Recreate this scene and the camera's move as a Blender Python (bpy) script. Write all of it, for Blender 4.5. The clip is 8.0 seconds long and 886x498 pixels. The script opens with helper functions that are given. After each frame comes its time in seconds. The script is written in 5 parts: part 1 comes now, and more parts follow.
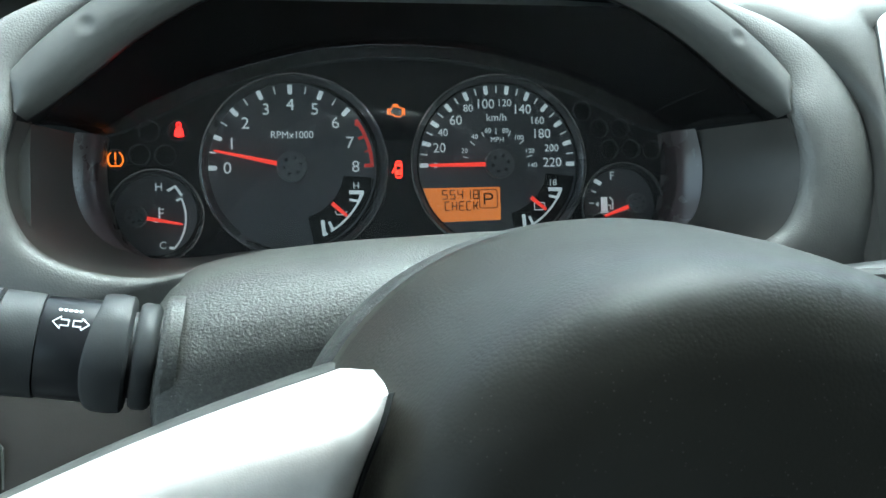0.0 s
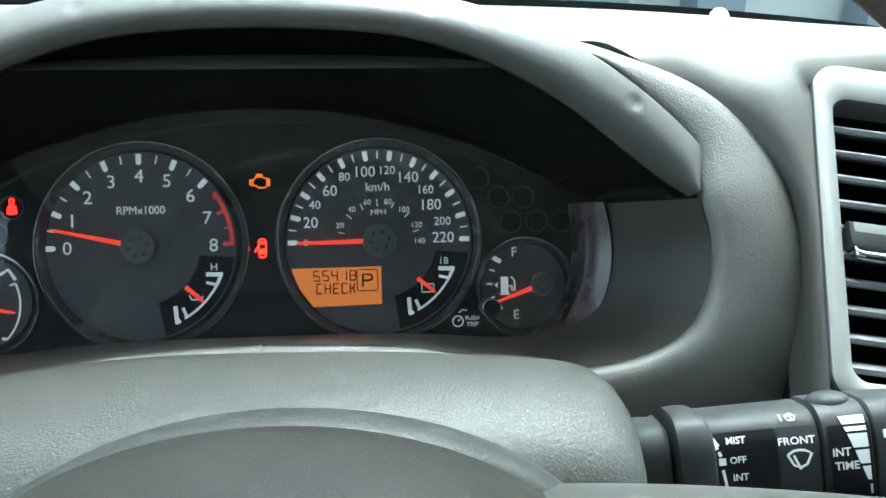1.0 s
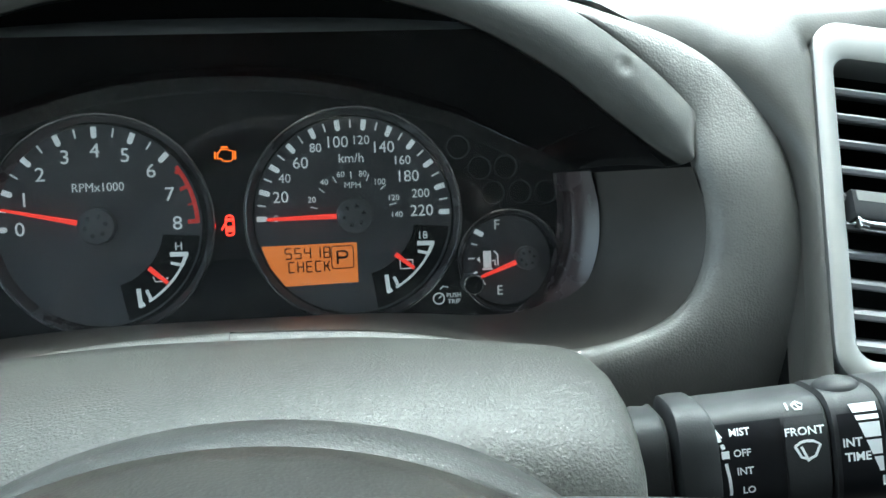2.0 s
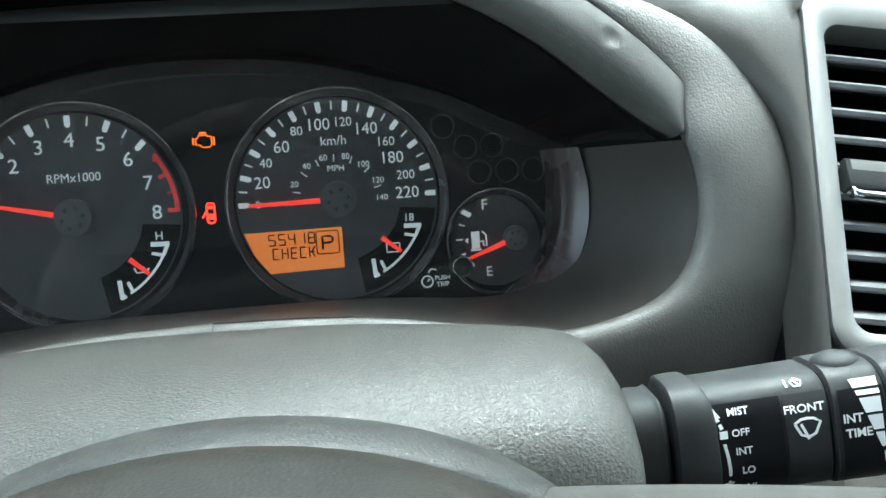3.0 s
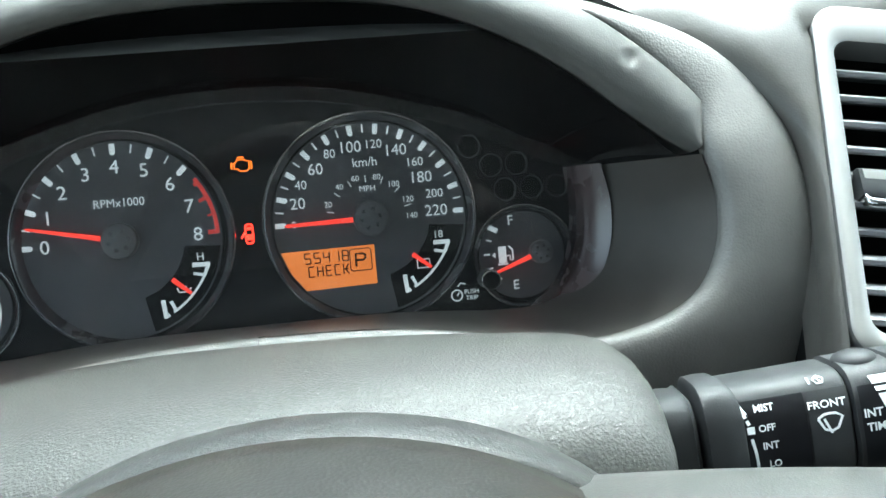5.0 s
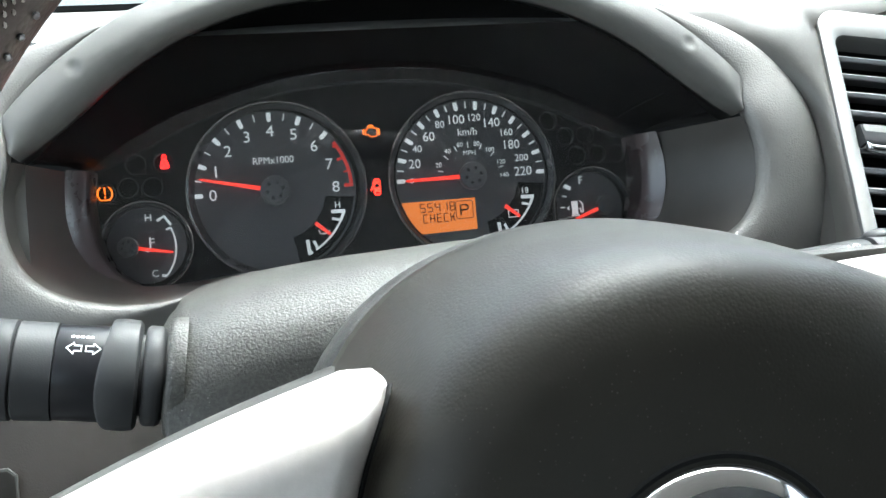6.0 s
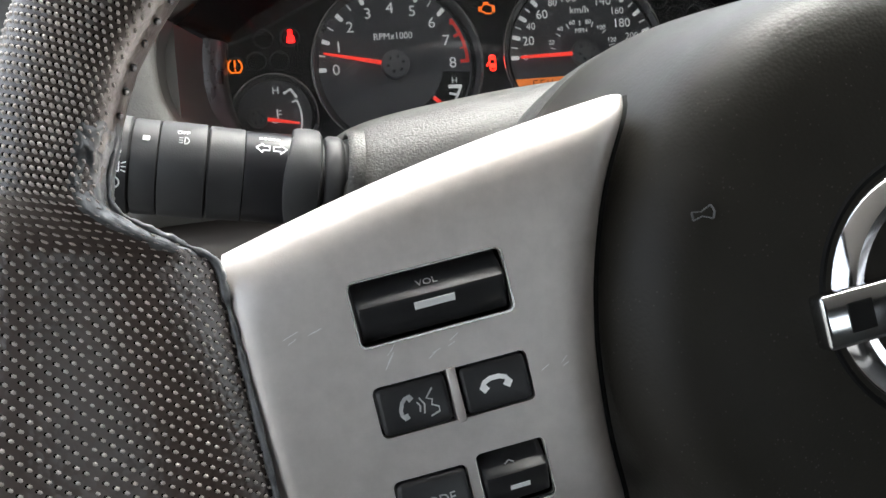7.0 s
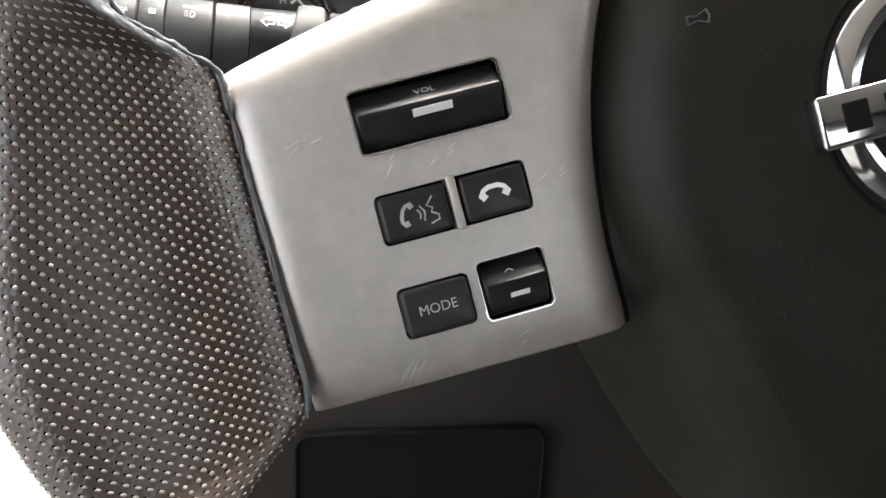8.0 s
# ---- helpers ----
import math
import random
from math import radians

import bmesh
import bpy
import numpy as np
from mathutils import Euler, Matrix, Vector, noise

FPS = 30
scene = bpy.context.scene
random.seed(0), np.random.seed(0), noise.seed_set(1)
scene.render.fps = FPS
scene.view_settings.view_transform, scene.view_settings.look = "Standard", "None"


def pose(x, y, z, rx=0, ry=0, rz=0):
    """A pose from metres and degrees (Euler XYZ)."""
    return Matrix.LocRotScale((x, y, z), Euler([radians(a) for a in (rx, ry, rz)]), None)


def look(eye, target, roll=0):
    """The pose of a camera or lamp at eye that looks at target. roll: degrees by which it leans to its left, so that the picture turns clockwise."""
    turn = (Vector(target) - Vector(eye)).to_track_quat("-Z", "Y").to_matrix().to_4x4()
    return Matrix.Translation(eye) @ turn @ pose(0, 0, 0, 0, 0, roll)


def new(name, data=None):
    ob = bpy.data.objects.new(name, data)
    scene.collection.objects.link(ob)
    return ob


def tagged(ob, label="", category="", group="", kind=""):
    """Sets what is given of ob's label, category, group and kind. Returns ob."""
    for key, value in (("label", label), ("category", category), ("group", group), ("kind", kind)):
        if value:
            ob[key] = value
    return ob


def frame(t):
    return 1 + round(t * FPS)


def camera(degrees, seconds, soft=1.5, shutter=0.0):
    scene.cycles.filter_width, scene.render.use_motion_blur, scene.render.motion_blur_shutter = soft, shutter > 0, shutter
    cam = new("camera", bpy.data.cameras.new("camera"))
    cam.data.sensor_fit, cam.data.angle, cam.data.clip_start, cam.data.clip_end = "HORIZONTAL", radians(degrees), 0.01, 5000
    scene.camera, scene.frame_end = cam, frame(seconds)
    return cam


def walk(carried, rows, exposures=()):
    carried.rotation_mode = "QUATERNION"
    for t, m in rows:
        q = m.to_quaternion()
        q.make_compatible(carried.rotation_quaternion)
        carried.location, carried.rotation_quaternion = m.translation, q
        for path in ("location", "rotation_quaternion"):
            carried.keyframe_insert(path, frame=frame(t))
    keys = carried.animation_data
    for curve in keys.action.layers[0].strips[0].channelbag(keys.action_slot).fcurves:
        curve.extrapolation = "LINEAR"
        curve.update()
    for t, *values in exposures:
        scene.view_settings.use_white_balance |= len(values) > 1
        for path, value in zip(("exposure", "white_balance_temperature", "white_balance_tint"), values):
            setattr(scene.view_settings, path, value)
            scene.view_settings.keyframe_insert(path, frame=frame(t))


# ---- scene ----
# Drawing frame of the dashboard: millimetres, origin at the speedometer's centre, x right, y ahead, z up the dial face.
# TILT leans the whole dial face back; HEIGHT is the dial's height over the ground outside.
TILT, HEIGHT = -20.0, 1.05
DASH = pose(0, 0, HEIGHT, TILT)
# Stops, white balance and tint: the picture warms as the wheel fills it.
EXPOSURES = [(0.0, 2.68, 5400, -13), (1.5, 2.68, 5500, -11), (4.2, 2.8, 5600, -9), (5.5, 3.12, 5700, -6), (6.0, 3.12, 5900, -1), (6.5, 3.03, 6200, 4), (7.0, 2.64, 6400, 6), (7.5, 2.75, 6600, 8), (8.0, 3.1, 6800, 7)]
cam = camera(53, 8.0)
PATH = [
    (0, (-0.1178, -0.4898, -0.0495), (0.2234, 1.4809, -0.0387), -1.70),
    (0.1, (-0.1013, -0.4823, -0.0439), (0.2311, 1.4899, -0.0386), -1.25),
    (0.2, (-0.0819, -0.4739, -0.0383), (0.2346, 1.5009, -0.0450), -1.17),
    (0.3, (-0.0557, -0.4640, -0.0405), (0.1948, 1.5202, -0.0302), -1.16),
    (0.5, (-0.0417, -0.4538, -0.0299), (0.1528, 1.5367, -0.0336), -1.55),
    (0.7, (-0.0235, -0.4515, -0.0187), (0.1258, 1.5430, -0.0153), -2.10),
    (1, (-0.0105, -0.4413, -0.0038), (0.1795, 1.5497, -0.0086), -1.47),
    (1.2, (-0.0105, -0.4346, 0.0033), (0.2057, 1.5535, -0.0256), -1.38),
    (1.5, (-0.0063, -0.4238, 0.0002), (0.1975, 1.5656, -0.0292), -1.76),
    (1.7, (-0.0068, -0.4214, 0.0008), (0.2081, 1.5663, -0.0501), -1.79),
    (2.8, (-0.0088, -0.4111, 0.0061), (0.2638, 1.5641, -0.1503), -4.05),
    (3, (-0.0052, -0.4098, 0.0026), (0.2448, 1.5695, -0.1383), -4.02),
    (3.5, (-0.0051, -0.4099, 0.0025), (0.2278, 1.5715, -0.1381), -4.14),
    (4, (-0.0044, -0.4093, 0.0014), (0.2133, 1.5745, -0.1292), -4.00),
    (4.2, (-0.0059, -0.4099, -0.0020), (0.2192, 1.5742, -0.1160), -4.06),
    (5.3, (-0.0287, -0.4443, -0.0033), (0.2084, 1.5404, -0.0699), -5.80),
    (5.5, (-0.0466, -0.4648, -0.0127), (0.2329, 1.5152, -0.0476), -5.64),
    (5.8, (-0.0982, -0.4985, -0.0334), (0.2701, 1.4673, -0.0247), -5.05),
    (6, (-0.1229, -0.5121, -0.0516), (0.2664, 1.4492, -0.0123), -5.36),
    (6.2, (-0.1411, -0.5195, -0.0637), (0.2455, 1.4422, -0.0162), -5.81),
    (6.5, (-0.1573, -0.5207, -0.0836), (0.2104, 1.4446, -0.0323), -5.95),
    (6.8, (-0.1697, -0.5186, -0.0976), (0.1517, 1.4554, -0.0849), -5.48),
    (7, (-0.1753, -0.5181, -0.1063), (0.1243, 1.4593, -0.1180), -5.44),
    (7.2, (-0.1775, -0.5181, -0.1129), (0.0984, 1.4623, -0.1551), -5.62),
    (7.5, (-0.1757, -0.5173, -0.1206), (0.0724, 1.4657, -0.1985), -6.17),
    (7.8, (-0.1751, -0.5185, -0.1286), (0.0709, 1.4640, -0.2228), -6.58),
    (8, (-0.1754, -0.5223, -0.1399), (0.0776, 1.4598, -0.2255), -6.40),
]
walk(cam, [(t, DASH @ look(eye, target, roll)) for t, eye, target, roll in PATH], EXPOSURES)

# ---- world and light ----
world = bpy.data.worlds.new("sky")
scene.world = world
world.use_nodes = True
wn, wl = world.node_tree.nodes, world.node_tree.links
sky = wn.new("ShaderNodeTexSky")
sky.sky_type = "NISHITA"
sky.sun_disc = False
sky.sun_elevation = radians(64)
sky.sun_rotation = radians(30)
sky.air_density, sky.dust_density = 1.0, 4.0
haze = wn.new("ShaderNodeHueSaturation")  # overcast: little colour left in the sky
haze.inputs["Saturation"].default_value = 0.35
wl.new(sky.outputs["Color"], haze.inputs["Color"])
wl.new(haze.outputs["Color"], wn["Background"].inputs["Color"])
wn["Background"].inputs["Strength"].default_value = 0.15
sun_data = bpy.data.lights.new("sun", "SUN")
sun_data.energy = 0.9
sun_data.angle = radians(30)
sun_data.color = (1.0, 0.96, 0.9)
sun = new("sun", sun_data)
sun.matrix_world = look((2.0, 3.5, 8), (0, 0, 0))


# ---- materials ----
def material(name, colour, rough=0.5, metal=0.0, grain=0.0, grain_size=0.001, vary=0.12, vary_size=0.03, emit=0.0, specks=0.0, spec=0.35, bump_mm=0.15, rough_vary=0.08, sandy=False):
    """A procedural surface: colour broken up at two scales, pebbled relief of grain_size metres, and dust specks."""
    m = bpy.data.materials.new(name)
    m.use_nodes = True
    n, l = m.node_tree.nodes, m.node_tree.links
    b = n["Principled BSDF"]
    b.inputs["Metallic"].default_value = metal
    b.inputs["Specular IOR Level"].default_value = spec
    tc = n.new("ShaderNodeTexCoord")
    big = n.new("ShaderNodeTexNoise")
    big.inputs["Scale"].default_value = 1 / vary_size
    big.inputs["Detail"].default_value = 5
    big.inputs["Roughness"].default_value = 0.65
    l.new(tc.outputs["Object"], big.inputs["Vector"])
    ramp = n.new("ShaderNodeMapRange")
    ramp.inputs["From Min"].default_value, ramp.inputs["From Max"].default_value = 0.3, 0.7
    ramp.inputs["To Min"].default_value, ramp.inputs["To Max"].default_value = 1 - vary, 1 + vary
    l.new(big.outputs["Fac"], ramp.inputs["Value"])
    mul = n.new("ShaderNodeVectorMath")
    mul.operation = "SCALE"
    mul.inputs[0].default_value = colour
    l.new(ramp.outputs["Result"], mul.inputs["Scale"])
    base = mul.outputs["Vector"]
    if specks:
        dust = n.new("ShaderNodeTexVoronoi")
        dust.inputs["Scale"].default_value = 700
        l.new(tc.outputs["Object"], dust.inputs["Vector"])
        cut = n.new("ShaderNodeMapRange")
        cut.inputs["From Min"].default_value, cut.inputs["From Max"].default_value = 0.2, 0.1
        l.new(dust.outputs["Distance"], cut.inputs["Value"])
        patch = n.new("ShaderNodeTexNoise")
        patch.inputs["Scale"].default_value = 160
        l.new(tc.outputs["Object"], patch.inputs["Vector"])
        amount = n.new("ShaderNodeMapRange")
        amount.inputs["From Min"].default_value, amount.inputs["From Max"].default_value = 0.48, 0.62
        amount.inputs["To Max"].default_value = specks
        l.new(patch.outputs["Fac"], amount.inputs["Value"])
        both = n.new("ShaderNodeMath")
        both.operation = "MULTIPLY"
        l.new(cut.outputs["Result"], both.inputs[0])
        l.new(amount.outputs["Result"], both.inputs[1])
        mix = n.new("ShaderNodeMix")
        mix.data_type = "RGBA"
        mix.inputs["B"].default_value = (0.38, 0.37, 0.35, 1)
        l.new(both.outputs["Value"], mix.inputs["Factor"])
        l.new(base, mix.inputs["A"])
        base = mix.outputs["Result"]
    l.new(base, b.inputs["Base Color"])
    rr = n.new("ShaderNodeMapRange")
    rr.inputs["To Min"].default_value, rr.inputs["To Max"].default_value = max(rough - rough_vary, 0.02), min(rough + rough_vary, 1)
    l.new(big.outputs["Fac"], rr.inputs["Value"])
    l.new(rr.outputs["Result"], b.inputs["Roughness"])
    if grain:
        cell = n.new("ShaderNodeTexNoise" if sandy else "ShaderNodeTexVoronoi")
        cell.inputs["Scale"].default_value = 1 / grain_size
        l.new(tc.outputs["Object"], cell.inputs["Vector"])
        bump = n.new("ShaderNodeBump")
        bump.inputs["Strength"].default_value = grain
        bump.inputs["Distance"].default_value = bump_mm / 1000
        bump.invert = True
        l.new(cell.outputs["Fac" if sandy else "Distance"], bump.inputs["Height"])
        l.new(bump.outputs["Normal"], b.inputs["Normal"])
    if emit:
        b.inputs["Emission Color"].default_value = (*colour, 1)
        b.inputs["Emission Strength"].default_value = emit
    return m


M_DASH = material("grey_dash_plastic", (0.068, 0.063, 0.056), 0.45, grain=0.35, grain_size=0.0009, bump_mm=0.1, spec=0.5)
M_BEZEL = material("grey_bezel_plastic", (0.14, 0.133, 0.122), 0.44, grain=0.85, grain_size=0.001, bump_mm=0.17, spec=0.6)
M_TOP = material("grey_dash_top", (0.11, 0.11, 0.105), 0.55, grain=0.5, grain_size=0.0012, bump_mm=0.18)
M_COWL = material("graphite_hood_plastic", (0.095, 0.091, 0.084), 0.5, grain=0.4, grain_size=0.0006, bump_mm=0.12, spec=0.42)
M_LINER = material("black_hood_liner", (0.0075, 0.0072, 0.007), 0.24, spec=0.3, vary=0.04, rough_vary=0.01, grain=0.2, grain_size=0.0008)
M_ROLL = material("rolled_edge_shade", (0.0095, 0.009, 0.0085), 0.36, grain=0.2, grain_size=0.0008, spec=0.25)
M_TUB = material("dark_grey_well_plastic", (0.02, 0.0178, 0.0152), 0.5, grain=0.4, grain_size=0.0008, spec=0.2)
M_KNEE = material("brown_grey_knee_plastic", (0.027, 0.0225, 0.0195), 0.5, grain=0.3, grain_size=0.0008, spec=0.2)
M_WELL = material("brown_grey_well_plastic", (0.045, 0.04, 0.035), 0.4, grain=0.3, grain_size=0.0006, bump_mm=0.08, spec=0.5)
M_LENS = material("smoked_black_trim", (0.055, 0.038, 0.038), 0.28, spec=0.6)
M_MASK = material("black_gauge_mask", (0.0065, 0.0065, 0.0068), 0.45, grain=0.1, grain_size=0.0005, spec=0.15)
M_FACE = material("charcoal_dial_face", (0.105, 0.105, 0.111), 0.42)
M_RING = material("black_dial_ring", (0.11, 0.11, 0.114), 0.26, metal=0.5)
M_LAMPRIM = material("grey_lamp_rim", (0.09, 0.09, 0.093), 0.4, metal=0.3)
M_CHROME = material("polished_chrome", (0.6, 0.6, 0.61), 0.1, metal=1.0, vary=0.03, rough_vary=0.04)
M_WHITE = material("backlit_white_dial_print", (0.85, 0.85, 0.85), 0.5, vary=0.04, emit=0.06)
M_RED = material("red_dial_print", (0.75, 0.06, 0.05), 0.5, vary=0.05, emit=0.04)
M_NEEDLE = material("lit_red_needle", (0.85, 0.045, 0.03), 0.4, vary=0.03, emit=0.16)
M_HUB = material("black_needle_hub", (0.13, 0.13, 0.134), 0.4)
M_LCD = material("lit_orange_display", (0.75, 0.2, 0.04), 0.4, vary=0.05, emit=0.12)
M_LCDINK = material("dark_display_ink", (0.05, 0.015, 0.005), 0.4, vary=0.05)
M_TELLRED = material("lit_red_telltale", (1.0, 0.02, 0.01), 0.4, vary=0.02, emit=0.9)
M_BELT = material("glowing_red_telltale", (1.0, 0.006, 0.006), 0.4, vary=0.02, emit=1.1)
M_TELLAMBER = material("lit_amber_telltale", (1.0, 0.17, 0.01), 0.4, vary=0.02, emit=0.32)
M_SHROUD = material("grey_column_plastic", (0.038, 0.0365, 0.033), 0.5, sandy=True, grain=0.8, grain_size=0.0009, specks=0.35, bump_mm=0.45, spec=0.36, vary=0.4, vary_size=0.0014)
M_REAR = material("dusty_hub_plastic", (0.024, 0.023, 0.021), 0.5, sandy=True, grain=0.7, grain_size=0.0009, specks=0.35, bump_mm=0.3, spec=0.25)
M_STALK = material("black_stalk_plastic", (0.03, 0.03, 0.031), 0.5, spec=0.2, grain=0.3, grain_size=0.0006, bump_mm=0.08)
M_GLOSS = material("gloss_black_label", (0.01, 0.01, 0.0115), 0.3, spec=0.18)
M_PAD = material("charcoal_airbag_plastic", (0.0172, 0.0154, 0.0127), 0.43, grain=0.4, grain_size=0.0009, bump_mm=0.12, spec=0.15, specks=0.08)
M_SILVER = material("satin_silver_plastic", (0.57, 0.53, 0.505), 0.45, metal=0.72, vary=0.08, vary_size=0.006, grain=0.25, grain_size=0.0004, bump_mm=0.05)
M_VENT = material("satin_silver_vent_trim", (0.25, 0.245, 0.235), 0.45, metal=0.75, vary=0.04)
M_LEATHER = material("dark_brown_leather", (0.058, 0.039, 0.031), 0.32, spec=0.9, grain=0.6, grain_size=0.0014, bump_mm=0.2)
M_WORN = material("worn_grey_leather", (0.09, 0.092, 0.096), 0.3, grain=0.7, grain_size=0.0022, bump_mm=0.4, vary=0.7, vary_size=0.004, spec=0.95)
M_BUTTON = material("black_button_plastic", (0.02, 0.02, 0.021), 0.32, vary=0.3, vary_size=0.008)
M_ICON = material("white_switch_print", (0.85, 0.85, 0.85), 0.5, vary=0.04)
M_ICONDIM = material("worn_white_switch_print", (0.4, 0.4, 0.4), 0.5, vary=0.3, vary_size=0.002)
# Pale colour imitates the highlight on the lit wall of each leather dimple.
M_GLINT = material("leather_pit_glint", (0.4, 0.355, 0.32), 0.28, spec=0.7)
# Near-black stands for the unlit side of each leather dimple.
M_PITSHADE = material("leather_pit_shade", (0.008, 0.006, 0.005), 0.8, spec=0.05)
M_SLAT = material("grey_vent_slat", (0.16, 0.16, 0.165), 0.35)
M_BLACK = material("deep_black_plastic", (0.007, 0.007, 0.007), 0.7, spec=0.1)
M_SHELL = material("light_grey_cabin_lining", (0.7, 0.67, 0.63), 0.85)
M_TRIM = material("dark_grey_cabin_trim", (0.06, 0.058, 0.054), 0.7)
M_FLOORMAT = material("dark_grey_carpet", (0.05, 0.05, 0.05), 0.95, grain=1.0, grain_size=0.004, bump_mm=2)
M_WALLPAINT = material("pale_wall_paint", (0.6, 0.6, 0.57), 0.8)
M_STEEL = material("blue_grey_painted_steel", (0.2, 0.24, 0.26), 0.5)
M_GROUND = material("pale_concrete", (0.14, 0.137, 0.13), 0.9, vary=0.3, vary_size=0.6)
M_EDGE = material("bright_edge_plating", (0.6, 0.58, 0.55), 0.22, metal=0.8, vary=0.05)
M_CLEAR = bpy.data.materials.new("clear_plastic")
M_CLEAR.use_nodes = True
cb = M_CLEAR.node_tree.nodes["Principled BSDF"]
cb.inputs["Transmission Weight"].default_value, cb.inputs["Roughness"].default_value, cb.inputs["IOR"].default_value = 0.993, 0.0, 1.3  # a trace of dust
M_GLASS = bpy.data.materials.new("window_glass")
M_GLASS.use_nodes = True
gb = M_GLASS.node_tree.nodes["Principled BSDF"]
gb.inputs["Transmission Weight"].default_value, gb.inputs["Roughness"].default_value, gb.inputs["IOR"].default_value = 1.0, 0.0, 1.05


# ---- builders ----
MM = 0.001
ORIGIN = {}
FRONT = pose(0, 0, 0, 90)  # maps (right, up, towards the driver) to the drawing frame


def thing(name, label, category, at=(0, 0, 0), group="", kind="", base=DASH):
    """A top-level thing: an Empty at the point `at` (mm) of the dashboard's frame."""
    ob = tagged(new(name), label, category, group, kind)
    ob.empty_display_size = 0.02
    ob.matrix_world = base @ Matrix.Translation(Vector(at) * MM)
    ORIGIN[ob] = Vector(at)
    return ob


def part(name, bm, mat, parent, label="", m=None, sharp=40, kind=""):
    """Links a bmesh, drawn in mm in the dashboard's frame, as one mesh object under a thing or under a part."""
    if m is not None:
        bm.transform(m)
    origin = ORIGIN[parent]
    bm.transform(Matrix.Scale(MM, 4) @ Matrix.Translation(-origin))
    bmesh.ops.recalc_face_normals(bm, faces=bm.faces)
    me = bpy.data.meshes.new(name)
    for f in bm.faces:
        f.smooth = True
    bm.to_mesh(me)
    bm.free()
    me.set_sharp_from_angle(angle=radians(sharp))
    me.materials.append(mat)
    ob = new(name, me)
    ob.parent = parent
    ORIGIN[ob] = origin
    return tagged(ob, label, "", "", kind)


def curve(pts, n=8, closed=False):
    """A Catmull-Rom line through the points, n steps to a span."""
    p = [Vector(q) for q in pts]
    out, k = [], len(p)
    for i in range(k if closed else k - 1):
        if closed:
            a, b, c, d = p[i - 1], p[i], p[(i + 1) % k], p[(i + 2) % k]
        else:
            b, c = p[i], p[i + 1]
            a = p[i - 1] if i else b * 2 - c
            d = p[i + 2] if i + 2 < k else c * 2 - b
        for j in range(n):
            t = j / n
            out.append(0.5 * (2 * b + (c - a) * t + (2 * a - 5 * b + 4 * c - d) * t * t + (3 * b - 3 * c + d - a) * t ** 3))
    if not closed:
        out.append(p[-1])
    return out


def even(pts, n, closed=False):
    """n points at even steps along a line of points."""
    p = list(pts) + ([pts[0]] if closed else [])
    at = [0.0]
    for a, b in zip(p, p[1:]):
        at.append(at[-1] + (b - a).length)
    out, i = [], 0
    for k in range(n):
        s = at[-1] * k / (n if closed else n - 1)
        while i < len(p) - 2 and at[i + 1] < s:
            i += 1
        span = at[i + 1] - at[i]
        out.append(p[i].lerp(p[i + 1], (s - at[i]) / span if span else 0))
    return out


def loft(rows, around=False, ring=False, caps=False):
    """A skin over rows of points. around: each row closes; ring: the last row joins the first; caps: ends are filled."""
    bm = bmesh.new()
    vs = [[bm.verts.new(p) for p in row] for row in rows]
    k = len(rows[0])
    for i in range(len(rows) if ring else len(rows) - 1):
        a, b = vs[i], vs[(i + 1) % len(rows)]
        for j in range(k if around else k - 1):
            q = (a[j], a[(j + 1) % k], b[(j + 1) % k], b[j])
            if len(set(q)) == 4:
                bm.faces.new(q)
    if caps:
        bm.faces.new(vs[0])
        bm.faces.new(vs[-1])
    return bm


def slab(outline, w0, w1, bevel=0.0, segs=2):
    """A plate of that outline (right, up) between the heights w0 and w1 towards the driver; its front edge is rounded."""
    bm = bmesh.new()
    lo = [bm.verts.new((p[0], p[1], w0)) for p in outline]
    hi = [bm.verts.new((p[0], p[1], w1)) for p in outline]
    bm.faces.new(lo)
    top = bm.faces.new(hi)
    for i in range(len(lo)):
        j = (i + 1) % len(lo)
        bm.faces.new((lo[i], lo[j], hi[j], hi[i]))
    if bevel:
        bmesh.ops.bevel(bm, geom=list(top.edges), offset=bevel, segments=segs, affect="EDGES", profile=0.5)
    return bm


def box(x0, x1, y0, y1, z0, z1, bevel=0.0, segs=2):
    bm = bmesh.new()
    bmesh.ops.create_cube(bm, size=1, matrix=Matrix.Translation(((x0 + x1) / 2, (y0 + y1) / 2, (z0 + z1) / 2)) @ Matrix.Diagonal((x1 - x0, y1 - y0, z1 - z0, 1)))
    if bevel:
        bmesh.ops.bevel(bm, geom=list(bm.edges), offset=bevel, segments=segs, affect="EDGES", profile=0.5)
    return bm


def lathe(profile, n=48, cu=0.0, cv=0.0, a0=0, a1=360):
    """Turns a profile of (radius, height) about the axis towards the driver through (cu, cv)."""
    whole = a1 - a0 >= 360
    steps = n if whole else n + 1
    rows = []
    for i in range(steps):
        a = radians(a0 + (a1 - a0) * i / n)
        rows.append([Vector((cu + r * math.cos(a), cv + r * math.sin(a), h)) for r, h in profile])
    bm = loft(rows, ring=whole)
    bmesh.ops.remove_doubles(bm, verts=bm.verts, dist=1e-4)
    return bm


def disc(r, w0, w1, cu=0.0, cv=0.0, n=40, bevel=0.4):
    return lathe([(0, w1), (r - bevel, w1), (r, w1 - bevel), (r, w0), (0, w0)], n, cu, cv)


def joined(*bms):
    """Several pieces of one part in one bmesh."""
    out = bmesh.new()
    for b in bms:
        me = bpy.data.meshes.new("piece")
        b.to_mesh(me)
        b.free()
        out.from_mesh(me)
        bpy.data.meshes.remove(me)
    return out


